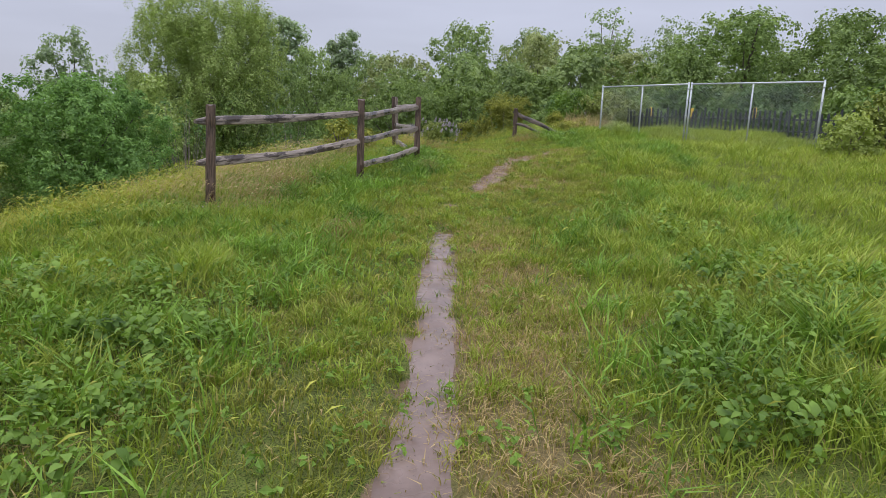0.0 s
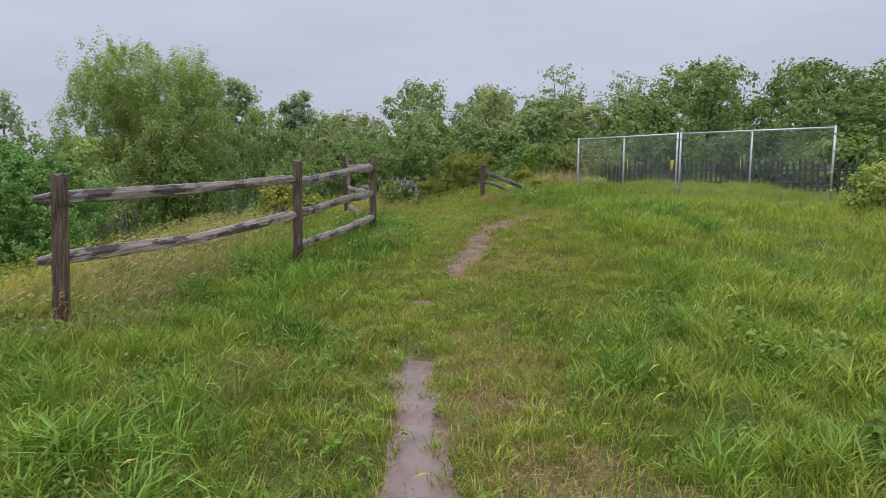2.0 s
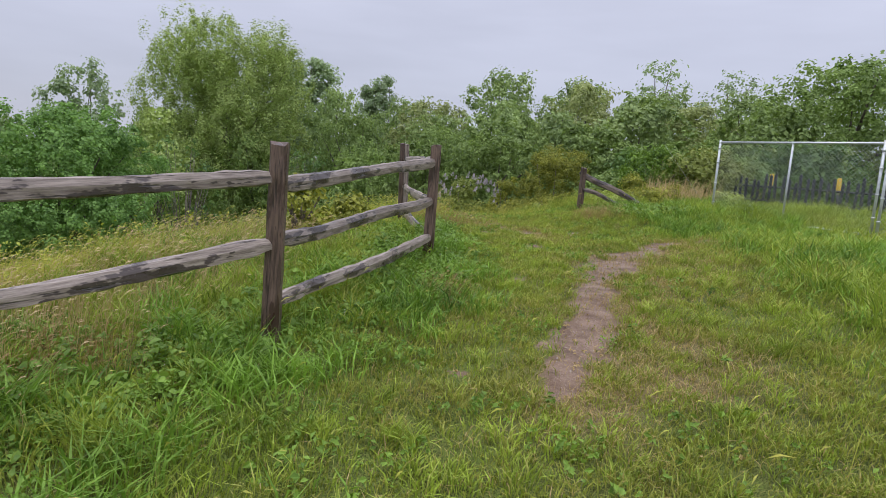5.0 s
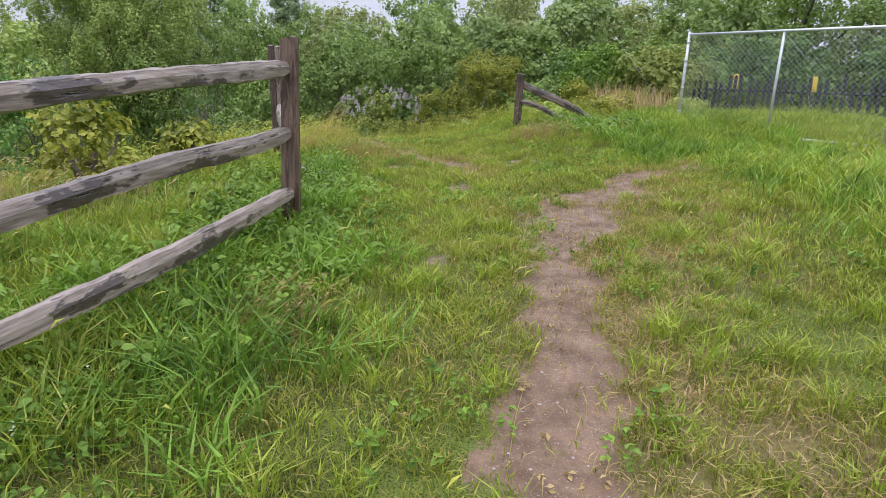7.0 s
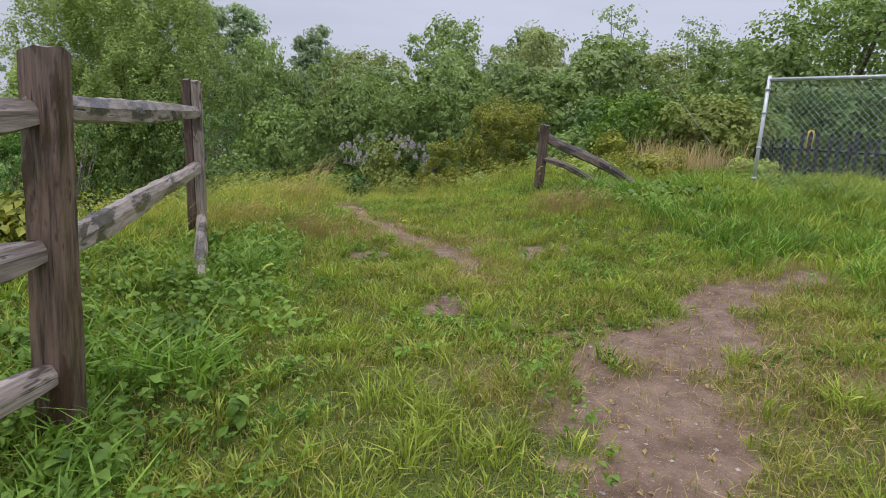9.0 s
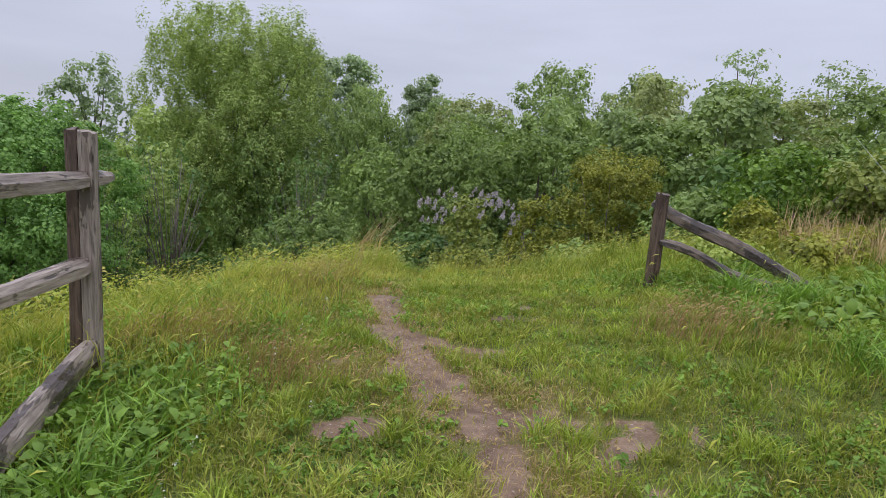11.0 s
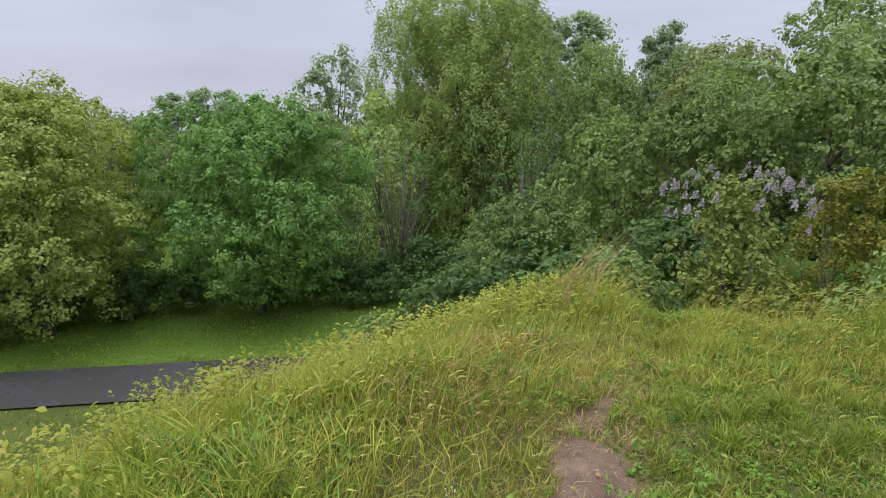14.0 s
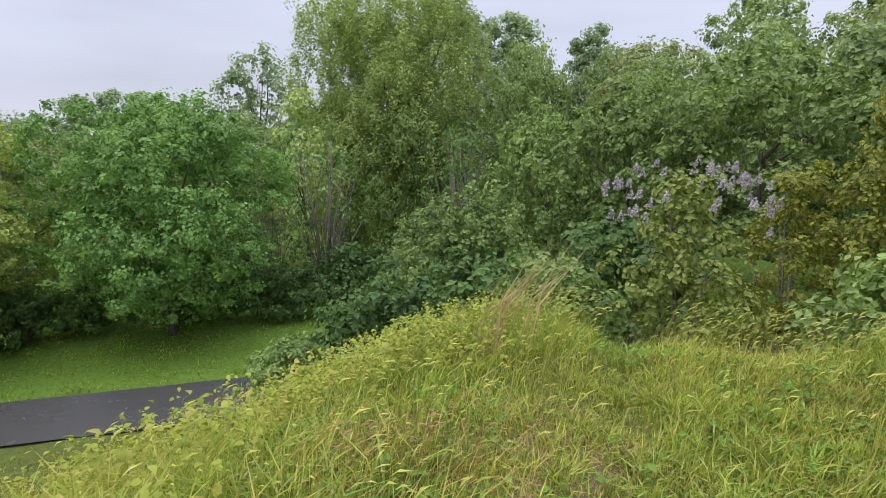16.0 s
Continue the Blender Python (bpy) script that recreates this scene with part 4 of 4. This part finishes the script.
def build_blossom():
    """Cone-shaped lilac panicles on the upper twigs."""
    r = np.random.default_rng(57)
    high = 0.72 - gz(-2.6, 30.0)
    for k in range(64):
        az, rad = r.random() * 2 * math.pi, 1.42 * math.sqrt(r.random())
        u = 1.06 - 0.14 * (rad / 1.42) ** 2 - 0.12 * r.random() ** 1.5
        base = Vector((math.cos(az) * rad, math.sin(az) * rad * 0.9, high * u))
        n = 46
        s = r.random(n)
        a2 = r.random(n) * 2 * np.pi
        wide = 0.055 * (1 - s * 0.8)
        pts = np.stack([base.x + np.cos(a2) * wide + s * 0.03, base.y + np.sin(a2) * wide, base.z + s * 0.15], 1)
        child("blossom", leaf_mesh("blossom", pts, r.normal(size=(n, 3)), 0.036, LILAC, 0.9), lilac, "pale purple flower panicle")


build_blossom()
make_shrub("green_shrub", "bright green leafy shrub beside the gate", 5.0, 25.6, 2.1, 2.7, LILAC_LEAF, 61, 230, 28, 0.16, 0.10, 8)
make_shrub("green_shrub", "fresh green shrub behind the broken fence", 3.7, 26.4, 2.2, 2.2, WEED, 63, 200, 28, 0.15, 0.095, 8)
make_shrub("golden_shrub", "small golden-leaved shrub in the brush", 2.95, 24.9, 1.35, 0.9, YELLOW, 65, 70, 26, 0.09, 0.07, 5)
make_shrub("golden_shrub", "low golden shrub by the gate end", 3.85, 24.0, 1.05, 1.1, YELLOW, 67, 80, 26, 0.09, 0.07, 5)
make_shrub("golden_shrub", "golden weedy shrub among dead stalks", 3.3, 23.2, 0.95, 1.0, YELLOW, 167, 80, 24, 0.09, 0.07, 5)
make_shrub("golden_shrub", "loose yellow-green shrub in the brush", 2.3, 23.6, 0.85, 1.0, LOCUST, 169, 80, 24, 0.09, 0.07, 5)
make_shrub("golden_shrub", "yellow-green shrub before the black fence", 5.0, 23.4, 1.0, 1.0, LOCUST, 171, 80, 24, 0.09, 0.07, 5)
make_shrub("sapling", "yellow-green sapling at the gate end", 8.6, 14.6, 1.35, 1.1, LOCUST, 69, 90, 22, 0.10, 0.08, 6, "willow")
make_shrub("sapling", "bushy green sapling beside the gate", 9.7, 15.4, 1.9, 1.5, LILAC_LEAF, 71, 120, 24, 0.13, 0.09, 7)
make_shrub("golden_shrub", "yellow leafed weedy bush behind the fence", -2.75, 14.9, 0.90, 0.9, YELLOW, 73, 60, 22, 0.09, 0.07, 5)
make_shrub("golden_shrub", "yellow weedy bush below the fence", -2.55, 16.3, 0.62, 0.8, YELLOW, 75, 60, 22, 0.09, 0.07, 5)

thicket = make_shrub("thicket_bush", "dark tangled undergrowth bush", -6.0, 31.5, gz(-6.0, 31.5) + 2.1, 3.2, DARKLEAF, 81, 160, 28, 0.19, 0.155, 8, group="undergrowth bushes")
brush = make_shrub("thicket_bush", "leafy green undergrowth bush", 0.3, 28.9, -0.05, 2.6, WOODLAND, 83, 150, 28, 0.15, 0.12, 8, group="undergrowth bushes")
twiggy = make_shrub("twiggy_bush", "bare brown twiggy bush with few leaves", -13.5, 40.5, -1.2, 4.0, DARKLEAF, 85, 60, 12, 0.25, 0.18, 46, bark=TWIG, group="bare twiggy bushes")
UNDER = [
    (thicket, -4.6, 34.5, -3.2, 1.2), (thicket, -8.5, 35.0, -5.0, 1.4), (thicket, -11.0, 38.5, -5.6, 1.5), (brush, -4.9, 30.6, -2.6, 1.0), (brush, 2.6, 31.6, -0.9, 1.2), (brush, 2.6, 27.6, -0.1, 0.9),
    (thicket, 1.6, 36.5, -1.8, 1.3), (thicket, 4.0, 30.0, -0.4, 1.2), (brush, 6.6, 27.6, 0.2, 1.1), (thicket, 8.4, 28.0, 0.1, 1.2), (thicket, 10.8, 25.0, 0.3, 1.1), (brush, 12.4, 22.5, 0.3, 1.2), (thicket, 13.5, 19.5, 0.3, 1.2),
    (brush, 12.0, 16.0, 0.2, 0.9), (thicket, 14.5, 14.0, 0.2, 1.1), (thicket, -17.5, 43.5, -7.6, 1.4), (brush, -16.0, 39.0, -7.2, 0.9), (thicket, -23.5, 42.5, -7.9, 1.1), (brush, -19.0, 41.5, -7.9, 0.8), (thicket, -25.0, 41.0, -7.9, 1.2),
    (thicket, -29.5, 39.5, -7.9, 1.3), (thicket, -31.0, 36.0, -7.9, 1.3), (brush, -33.5, 33.5, -7.9, 1.2), (thicket, -34.0, 30.0, -7.9, 1.3), (brush, -33.0, 26.5, -7.9, 1.2), (thicket, -35.0, 23.5, -7.9, 1.3), (thicket, -31.5, 33.0, -7.9, 1.1),
    (brush, -13.0, 33.0, -6.4, 1.1), (thicket, -9.5, 31.5, -4.8, 1.2), (brush, -11.5, 30.0, -5.2, 1.0), (thicket, -36.0, 18.5, -7.9, 1.4), (brush, -28.0, 40.0, -7.9, 1.0), (thicket, -21.8, 45.2, -7.9, 1.5), (brush, -19.8, 47.0, -7.7, 1.6),
]
for k, (bush, x, y, foot, size) in enumerate(UNDER):
    crown_copy(bush, x, y, foot, size, k * 61 + 20, 1.0)
for k, (x, y, foot, size) in enumerate(((-24.5, 46.0, -7.9, 1.3), (-16.0, 46.5, -7.5, 1.2), (-27.0, 44.0, -7.9, 1.0))):
    crown_copy(twiggy, x, y, foot, size, k * 90, 1.15)


# ---- grass, weeds and litter ----
def scatter(count, x0, x1, y0, y1, tuft, spread, r):
    """Places for blades, gathered in tufts."""
    n = count // tuft
    cx, cy = x0 + (x1 - x0) * r.random(n), y0 + (y1 - y0) * r.random(n)
    x = np.repeat(cx, tuft) + r.normal(size=n * tuft) * spread
    y = np.repeat(cy, tuft) + r.normal(size=n * tuft) * spread
    away = np.arctan2(y - np.repeat(cy, tuft), x - np.repeat(cx, tuft))
    vigour = np.repeat(0.65 + 0.7 * r.random(n), tuft)
    return x, y, away, vigour


def crest(x, y):
    """1 on the unmown brow and slope, 0 on the trodden top."""
    near = np.maximum(ease((-x - 3.0) / 1.2), ease((y - 22.0) / 2.0))
    return near * ease((4.6 - x) / 1.5)


def grass_field(name, label, count, box, tuft, spread, high, wide, material, seed, keep_fn, wind=0.35, reach=(0.35, 0.95)):
    r = np.random.default_rng(seed)
    x, y, away, vigour = scatter(count, *box, tuft, spread, r)
    p, scale = keep_fn(x, y)
    keep = r.random(len(x)) < p
    x, y, away, vigour, scale = x[keep], y[keep], away[keep], vigour[keep], scale[keep]
    n = len(x)
    h = high * scale * vigour * (0.6 + 0.7 * r.random(n))
    w = wide * (0.7 + 0.6 * r.random(n))
    way = np.arctan2(np.sin(away) + wind * 0.1 + 0.8 * r.normal(size=n), np.cos(away) + wind + 0.8 * r.normal(size=n))
    lean = reach[0] + (reach[1] - reach[0]) * r.random(n)
    me = blade_mesh(name, x, y, ground(x, y), h, w, lean, way, material)
    return tagged(new(name, me), label, "grass", kind="stuff")


def worn_side(x, y, fade):
    """0 on the trodden middle of the hilltop, 1 where the grass grows freely."""
    middle = np.interp(y, [0, 8, 11, 17, 21, 25], [1.25, 0.8, 1.5, 1.1, 0.0, -1.8])
    half = np.interp(y, [0, 8, 10, 17, 22, 25], [0.45, 0.6, 1.3, 1.7, 1.3, 0.3])
    return ease((np.abs(x - middle) - half) / fade)


def top_grass(x, y):
    b, d = bareness(x, y), dryness(x, y)
    lush = wander(x, y, 1.1, 11)
    c = crest(x, y)
    side = worn_side(x, y, 1.6)
    lump = wander(x, y, 0.32, 61) ** 1.5
    tall = (0.36 + 0.62 * side * (0.45 + 0.9 * lush) + 0.3 * c) * (0.4 + 1.45 * lump)
    p = np.clip(1 - 1.2 * b, 0.015, 1) * np.clip(1 - 0.55 * d, 0.15, 1) * (0.45 + 0.55 * side)
    return p, tall * (1 - 0.4 * d)


def straw_keep(x, y):
    d, b = dryness(x, y), bareness(x, y)
    return np.clip(0.1 + d * 0.9, 0, 1) * np.clip(1 - 0.75 * b, 0.06, 1), np.full(np.shape(x), 1.0)


def slope_keep(x, y):
    c = np.maximum(crest(x, y), 0.75 * ease((-x - 1.3) / 1.0) * ease((y - 16.5) / 2.0) * (1 - bareness(x, y)))
    return c * (1 - np.clip(near_line(x, y, NOTCH) * 1.5 + 0.3, 0, 1)), (0.7 + 0.5 * wander(x, y, 1.4, 13)) * (1 - 0.5 * ease((y - 21.3) / 1.5))


grass_field("meadow_grass", "lush green meadow grass in uneven tufts", 330000, (-3.8, 4.4, -0.6, 26.0), 13, 0.05, 0.17, 0.0085, GRASS, 101, top_grass, 0.15)


def tussock_keep(x, y):
    side = worn_side(x, y, 1.1)
    brow = ease((y - 15.5) / 2.0) * ease((-x - 0.9) / 0.7)
    return side * (1 - 0.8 * brow) * np.clip((wander(x, y, 0.45, 31) - 0.45) * 4.0, 0, 1) * (1 - bareness(x, y)), 0.7 + 0.6 * wander(x, y, 1.5, 33)


grass_field("tussock_grass", "coarse bright green tussocks with broad blades", 170000, (-4.0, 5.2, -0.6, 23.0), 30, 0.07, 0.22, 0.0125, TUSSOCK, 102, tussock_keep, 0.2, (0.45, 1.05))
grass_field("short_grass", "short trampled yellowish green turf", 340000, (-2.4, 3.9, -0.6, 25.0), 13, 0.045, 0.062, 0.0068, LAWN, 103,
            lambda x, y: (np.clip(1 - 1.3 * bareness(x, y), 0.05, 1) * (1 - 0.8 * worn_side(x, y, 1.2)) * np.clip(0.6 + 1.0 * wander(x, y, 0.33, 51), 0, 1), 0.4 + 1.5 * wander(x, y, 0.33, 51) ** 1.4), 0.1, (0.4, 1.1))
grass_field("turf_tufts", "dense round tufts of fresh grass in trodden turf", 95000, (-2.2, 3.8, 3.0, 24.0), 44, 0.042, 0.105, 0.0075, GRASS, 104,
            lambda x, y: (np.clip(1 - 1.5 * bareness(x, y), 0, 1) * (1 - 0.7 * worn_side(x, y, 1.2)), 0.75 + 0.5 * wander(x, y, 0.9, 91)), 0.05, (0.35, 1.0))
grass_field("straw", "dry matted straw along the footpath", 210000, (-2.5, 4.0, -0.6, 24.5), 6, 0.06, 0.08, 0.0052, STRAW, 105, straw_keep, 0.1, (0.7, 1.2))
grass_field("tall_grass", "tall seeding yellow-green grass along the brow", 260000, (-6.2, 9.0, 4.0, 27.0), 16, 0.08, 0.27, 0.0062, TALL, 107, slope_keep, 0.6, (0.45, 0.95))
grass_field("field_grass", "rough green grass of the open field", 90000, (3.4, 9.6, -0.6, 23.5), 10, 0.07, 0.20, 0.012, GRASS, 109,
            lambda x, y: (np.full(np.shape(x), 1.0), (0.6 + 0.7 * wander(x, y, 1.3, 11)) * (0.45 + 1.1 * wander(x, y, 0.4, 61))), 0.15)
grass_field("slope_grass", "rough grass on the falling slope", 16000, (-12.0, -3.6, -0.6, 29.0), 10, 0.10, 0.24, 0.017, TALL, 111,
            lambda x, y: (np.full(np.shape(x), 1.0), 0.6 + 0.6 * wander(x, y, 1.6, 11)), 0.3)
grass_field("lane_grass", "mown bright green grass beside the lane", 18000, (-38.0, -14.0, 14.0, 42.0), 8, 0.22, 0.12, 0.05, GRASS, 113,
            lambda x, y: (np.where(np.abs((y - x) / 1.4142 - 36.55) > 1.95, 1.0, 0.0), np.full(np.shape(x), 1.0)))


def seed_stalks(name, label, count, box, high, material, seed, keep_fn):
    """Thin grass stalks with drooping seed heads, bowed by the wind."""
    r = np.random.default_rng(seed)
    x = box[0] + (box[1] - box[0]) * r.random(count)
    y = box[2] + (box[3] - box[2]) * r.random(count)
    keep = r.random(count) < keep_fn(x, y)
    x, y = x[keep], y[keep]
    n = len(x)
    z, h = ground(x, y), high * (0.65 + 0.6 * r.random(n))
    lean = 0.25 + 0.4 * r.random(n)
    way = r.normal(size=n) * 0.6
    dx, dy = np.cos(way) * lean * h, np.sin(way) * lean * h
    az = r.random(n) * np.pi
    sx, sy = np.cos(az), np.sin(az)
    v = np.empty((n, 8, 3), np.float32)
    spec = ((0.0015, 0.0, 0.0), (-0.0015, 0.0, 0.0), (0.0013, 0.22, 0.55), (-0.0013, 0.22, 0.55), (0.001, 0.66, 0.90), (0.0046, 0.80, 0.97), (-0.0046, 0.80, 0.96), (0.0, 0.98, 0.985))
    for k, (s, f, u) in enumerate(spec):
        v[:, k] = np.stack([x + sx * s + dx * f, y + sy * s + dy * f, z + h * u], 1)
    base = (np.arange(n) * 8)[:, None]
    loops = (base + np.array([[0, 1, 3, 2, 2, 3, 4, 4, 6, 7, 5]])).ravel()
    tagged(new(name, raw_mesh(name, v.reshape(-1, 3), np.tile([4, 3, 4], n), loops, material)), label, "grass", kind="stuff")


seed_stalks("seed_grass", "thin bowed grass stalks with pale seed heads", 48000, (-6.5, 8.0, 0.5, 26.5), 0.42, TALL, 121, lambda x, y: np.clip(slope_keep(x, y)[0], 0.05, 1) * (1 - bareness(x, y)))
seed_stalks("tan_grass", "tan dead grass standing behind the fence", 17000, (-5.0, -1.4, 7.6, 15.0), 0.36, REED, 125, lambda x, y: np.clip(1.3 - np.abs(x - np.interp(y, [8, 10, 11, 15], [-2.8, -3.0, -3.2, -2.9])) / 1.0, 0, 1) * wander(x, y, 0.9, 41))
grass_field("dry_stalks", "tan dead stalks standing in the brush", 1500, (3.15, 4.7, 22.9, 25.2), 3, 0.03, 0.66, 0.010, REED, 123, lambda x, y: (np.clip(0.3 + 1.2 * wander(x, y, 0.7, 79), 0, 1), 0.6 + 0.7 * wander(x, y, 0.6, 81)), 0.05, (0.05, 0.4))
RUSTY = [(-1.97, 18.75, 0.6), (-1.06, 18.45, 0.5), (-2.2, 18.5, 0.45), (1.55, 20.15, 0.6), (-2.18, 21.05, 0.6), (-2.25, 10.0, 0.6), (-2.6, 22.1, 0.5), (-0.3, 12.6, 0.3), (-2.3, 8.9, 0.4), (-0.35, 6.6, 0.35)]


def rusty_keep(x, y):
    b = np.zeros(np.shape(x))
    for px, py, w in RUSTY:
        b = np.maximum(b, 1 - np.hypot(x - px, y - py) / (w * (0.7 + 0.7 * wander(x, y, 0.35, 83))))
    return np.clip(b * 1.6, 0, 1)


seed_stalks("rusty_grass", "rusty brown seeding grass in loose patches", 90000, (-3.2, 3.0, 6.0, 23.0), 0.24, RUST, 127, rusty_keep)
grass_field("fence_tussocks", "long bright green grass blades along the fence foot", 34000, (-2.6, 0.8, 9.5, 18.6), 24, 0.085, 0.21, 0.012, TUSSOCK, 128,
            lambda x, y: (np.clip(near_line(x, y, [(-1.0, 10.3, 0.6), (-0.5, 11.8, 0.75), (-0.25, 13.2, 0.8), (-0.55, 14.6, 0.6), (-1.3, 16.6, 0.6), (-1.75, 17.9, 0.5)]) * 1.5, 0, 1) * np.clip((wander(x, y, 0.4, 85) - 0.35) * 3.5, 0, 1), 0.7 + 0.6 * wander(x, y, 0.8, 87)), 0.15, (0.5, 1.05))


def build_reed_tuft():
    r = np.random.default_rng(131)
    n = 44
    x, y = -2.95 + r.normal(size=n) * 0.17, 24.0 + r.normal(size=n) * 0.12
    me = blade_mesh("reed_tuft", x, y, ground(x, y), 0.66 + 0.50 * r.random(n), np.full(n, 0.010), 0.3 + 0.4 * r.random(n), r.normal(size=n) * 0.4, REED)
    tagged(new("reed_tuft", me), "tuft of dry tan reed grass bowed by wind", "grass", kind="stuff")


build_reed_tuft()


def weed_patch(name, label, count, box, size, material, seed, keep_fn, leaves=7, lift=0.0):
    """Low broad-leaved plants: rosettes of leaves on short stems."""
    r = np.random.default_rng(seed)
    x = box[0] + (box[1] - box[0]) * r.random(count)
    y = box[2] + (box[3] - box[2]) * r.random(count)
    keep = r.random(count) < keep_fn(x, y)
    x, y = x[keep], y[keep]
    n = len(x)
    s = np.repeat(size * (0.6 + 0.8 * r.random(n)), leaves)
    az = r.random(n * leaves) * 2 * np.pi
    up_by = r.random(n * leaves)
    px, py = np.repeat(x, leaves) + np.cos(az) * s * (0.3 + 0.5 * up_by), np.repeat(y, leaves) + np.sin(az) * s * (0.3 + 0.5 * up_by)
    pz = np.repeat(ground(x, y), leaves) + s * (0.25 + 1.3 * up_by * r.random(n * leaves)) + lift * np.repeat(0.5 + 0.5 * r.random(n), leaves) * r.random(n * leaves) ** 0.6
    nrm = np.stack([np.cos(az) * 0.45, np.sin(az) * 0.45, np.full(n * leaves, 0.9)], 1) + r.normal(size=(n * leaves, 3)) * 0.35
    tagged(new(name, leaf_mesh(name, np.stack([px, py, pz], 1), nrm, s * 1.05, material, 0.62, size > 0.034)), label, "weeds", kind="stuff")


def weed_keep(x, y):
    near_fence = np.maximum(near_line(x, y, [(-2.6, 7.5, 0.7), (-1.25, 10.9, 0.8), (-0.8, 14.4, 1.1), (-1.9, 17.7, 1.0)]), 0) * 0.8
    near_fence = np.maximum(near_fence, near_line(x, y, [(-0.5, 1.0, 0.9), (-0.8, 4.5, 0.8)]) * 0.9)
    return np.clip(np.maximum(near_fence * 1.8, np.clip((wander(x, y, 0.8, 21) - 0.45) * 3.0 + (wander(x, y, 0.25, 22) - 0.5), 0, 1) * (1 - 0.8 * ease((x - 1.2) / 0.4) * ease((y - 10.5) / 1.0) * ease((17.0 - y) / 1.0)) * (0.2 + 0.4 * ease((y - 10.5) / 1.5) + 0.8 * worn_side(x, y, 1.2))), 0, 1) * (1 - bareness(x, y))


weed_patch("broadleaf_weeds", "broad-leaved green weeds among the grass", 46000, (-4.0, 4.5, -0.5, 25.0), 0.034, WEED, 141, weed_keep, 7, 0.10)
weed_patch("fence_weeds", "lush leafy weeds crowding the fence foot", 12000, (-4.2, 0.6, 7.0, 18.5), 0.046, WEED, 142,
           lambda x, y: np.clip(near_line(x, y, [(-2.9, 7.6, 0.8), (-1.5, 10.9, 0.8), (-0.9, 14.0, 1.1), (-1.8, 17.7, 0.9)]) * 1.1, 0, 1) * (0.1 + 1.1 * wander(x, y, 0.35, 71) ** 1.5), 8, 0.15)
weed_patch("earth_litter", "bits of straw and dead leaf on bare earth", 5200, (-2.2, 3.6, 1.0, 24.0), 0.022, STRAW, 149, lambda x, y: bareness(x, y) * 0.8 + 0.08, 3)
weed_patch("brow_weeds", "tall yellow-green leafy weeds along the brow", 26000, (-6.2, -2.3, 3.0, 26.0), 0.036, BROW, 143, lambda x, y: np.clip((wander(x, y, 0.8, 23) - 0.44) * 3.2, 0.03, 1) * ease((-x - 2.4) / 1.2) * (0.12 + 0.88 * ease((y - 14.5) / 4.0)) * (0.25 + 0.75 * wander(x, y, 0.3, 73) ** 1.5), 9, 0.52)
weed_patch("bramble_leaves", "low bramble leaves at the gate foot", 1500, (2.0, 5.2, 20.3, 24.5), 0.08, WEED, 145, lambda x, y: np.full(np.shape(x), 0.7), 9)
weed_patch("path_clover", "tiny clover leaves in mats beside bare earth", 13000, (-1.6, 3.0, 15.5, 24.0), 0.026, WEED, 147, lambda x, y: np.clip(1 - 1.6 * bareness(x, y), 0.015, 1) * np.clip((wander(x, y, 0.55, 77) - 0.35) * 3.0, 0, 1), 7)


weed_patch("clover_flowers", "tiny white clover flowers among the weeds", 420, (-3.2, 0.4, 9.0, 20.5), 0.013, CLOVER, 148, lambda x, y: ease((-x - 0.3) / 0.8) * np.clip((wander(x, y, 0.8, 93) - 0.4) * 3.0, 0, 1), 6, 0.16)
LUSH = [(-1.5, 3.8, 0.9), (-0.7, 2.9, 0.9), (-0.35, 2.1, 0.7), (2.6, 3.0, 0.5), (3.1, 4.1, 0.8), (3.7, 5.4, 0.9), (3.4, 7.6, 0.6)]


def lush_keep(x, y):
    b = np.zeros(np.shape(x))
    for px, py, w in LUSH:
        b = np.maximum(b, 1 - np.hypot(x - px, y - py) / w)
    return np.clip(b * 1.8, 0, 1) * np.clip((wander(x, y, 0.3, 89) - 0.25) * 2.2, 0.05, 1)


weed_patch("lush_weeds", "knee-high lush green leafy weeds beside the path", 11000, (-2.6, 4.8, 1.0, 8.5), 0.045, WEED, 144, lush_keep, 9, 0.26)


def build_gravel():
    r = np.random.default_rng(151)
    n = 5000
    x, y = -2.2 + 5.5 * r.random(n), 8.0 + 16.5 * r.random(n)
    keep = bareness(x, y) > 0.7
    x, y = x[keep], y[keep]
    shapes = []
    for px, py, pz in zip(x, y, ground(x, y)):
        s = 0.004 + 0.009 * r.random() ** 2
        q = [(1, 0, 0), (0.2, 0.9, 0.1), (-0.9, 0.3, 0), (-0.3, -0.8, 0), (0.5, -0.7, 0.1), (0.05, 0, 0.7)]
        shapes.append(([(px + a * s * (0.7 + 0.6 * r.random()), py + b * s * (0.7 + 0.6 * r.random()), pz + c * s + 0.001) for a, b, c in q], [(0, 1, 5), (1, 2, 5), (2, 3, 5), (3, 4, 5), (4, 0, 5)]))
    tagged(new("gravel", quads_mesh("gravel", *joined(*shapes), STONE, False)), "small pale stones trodden into the path", "gravel", kind="stuff")


build_gravel()
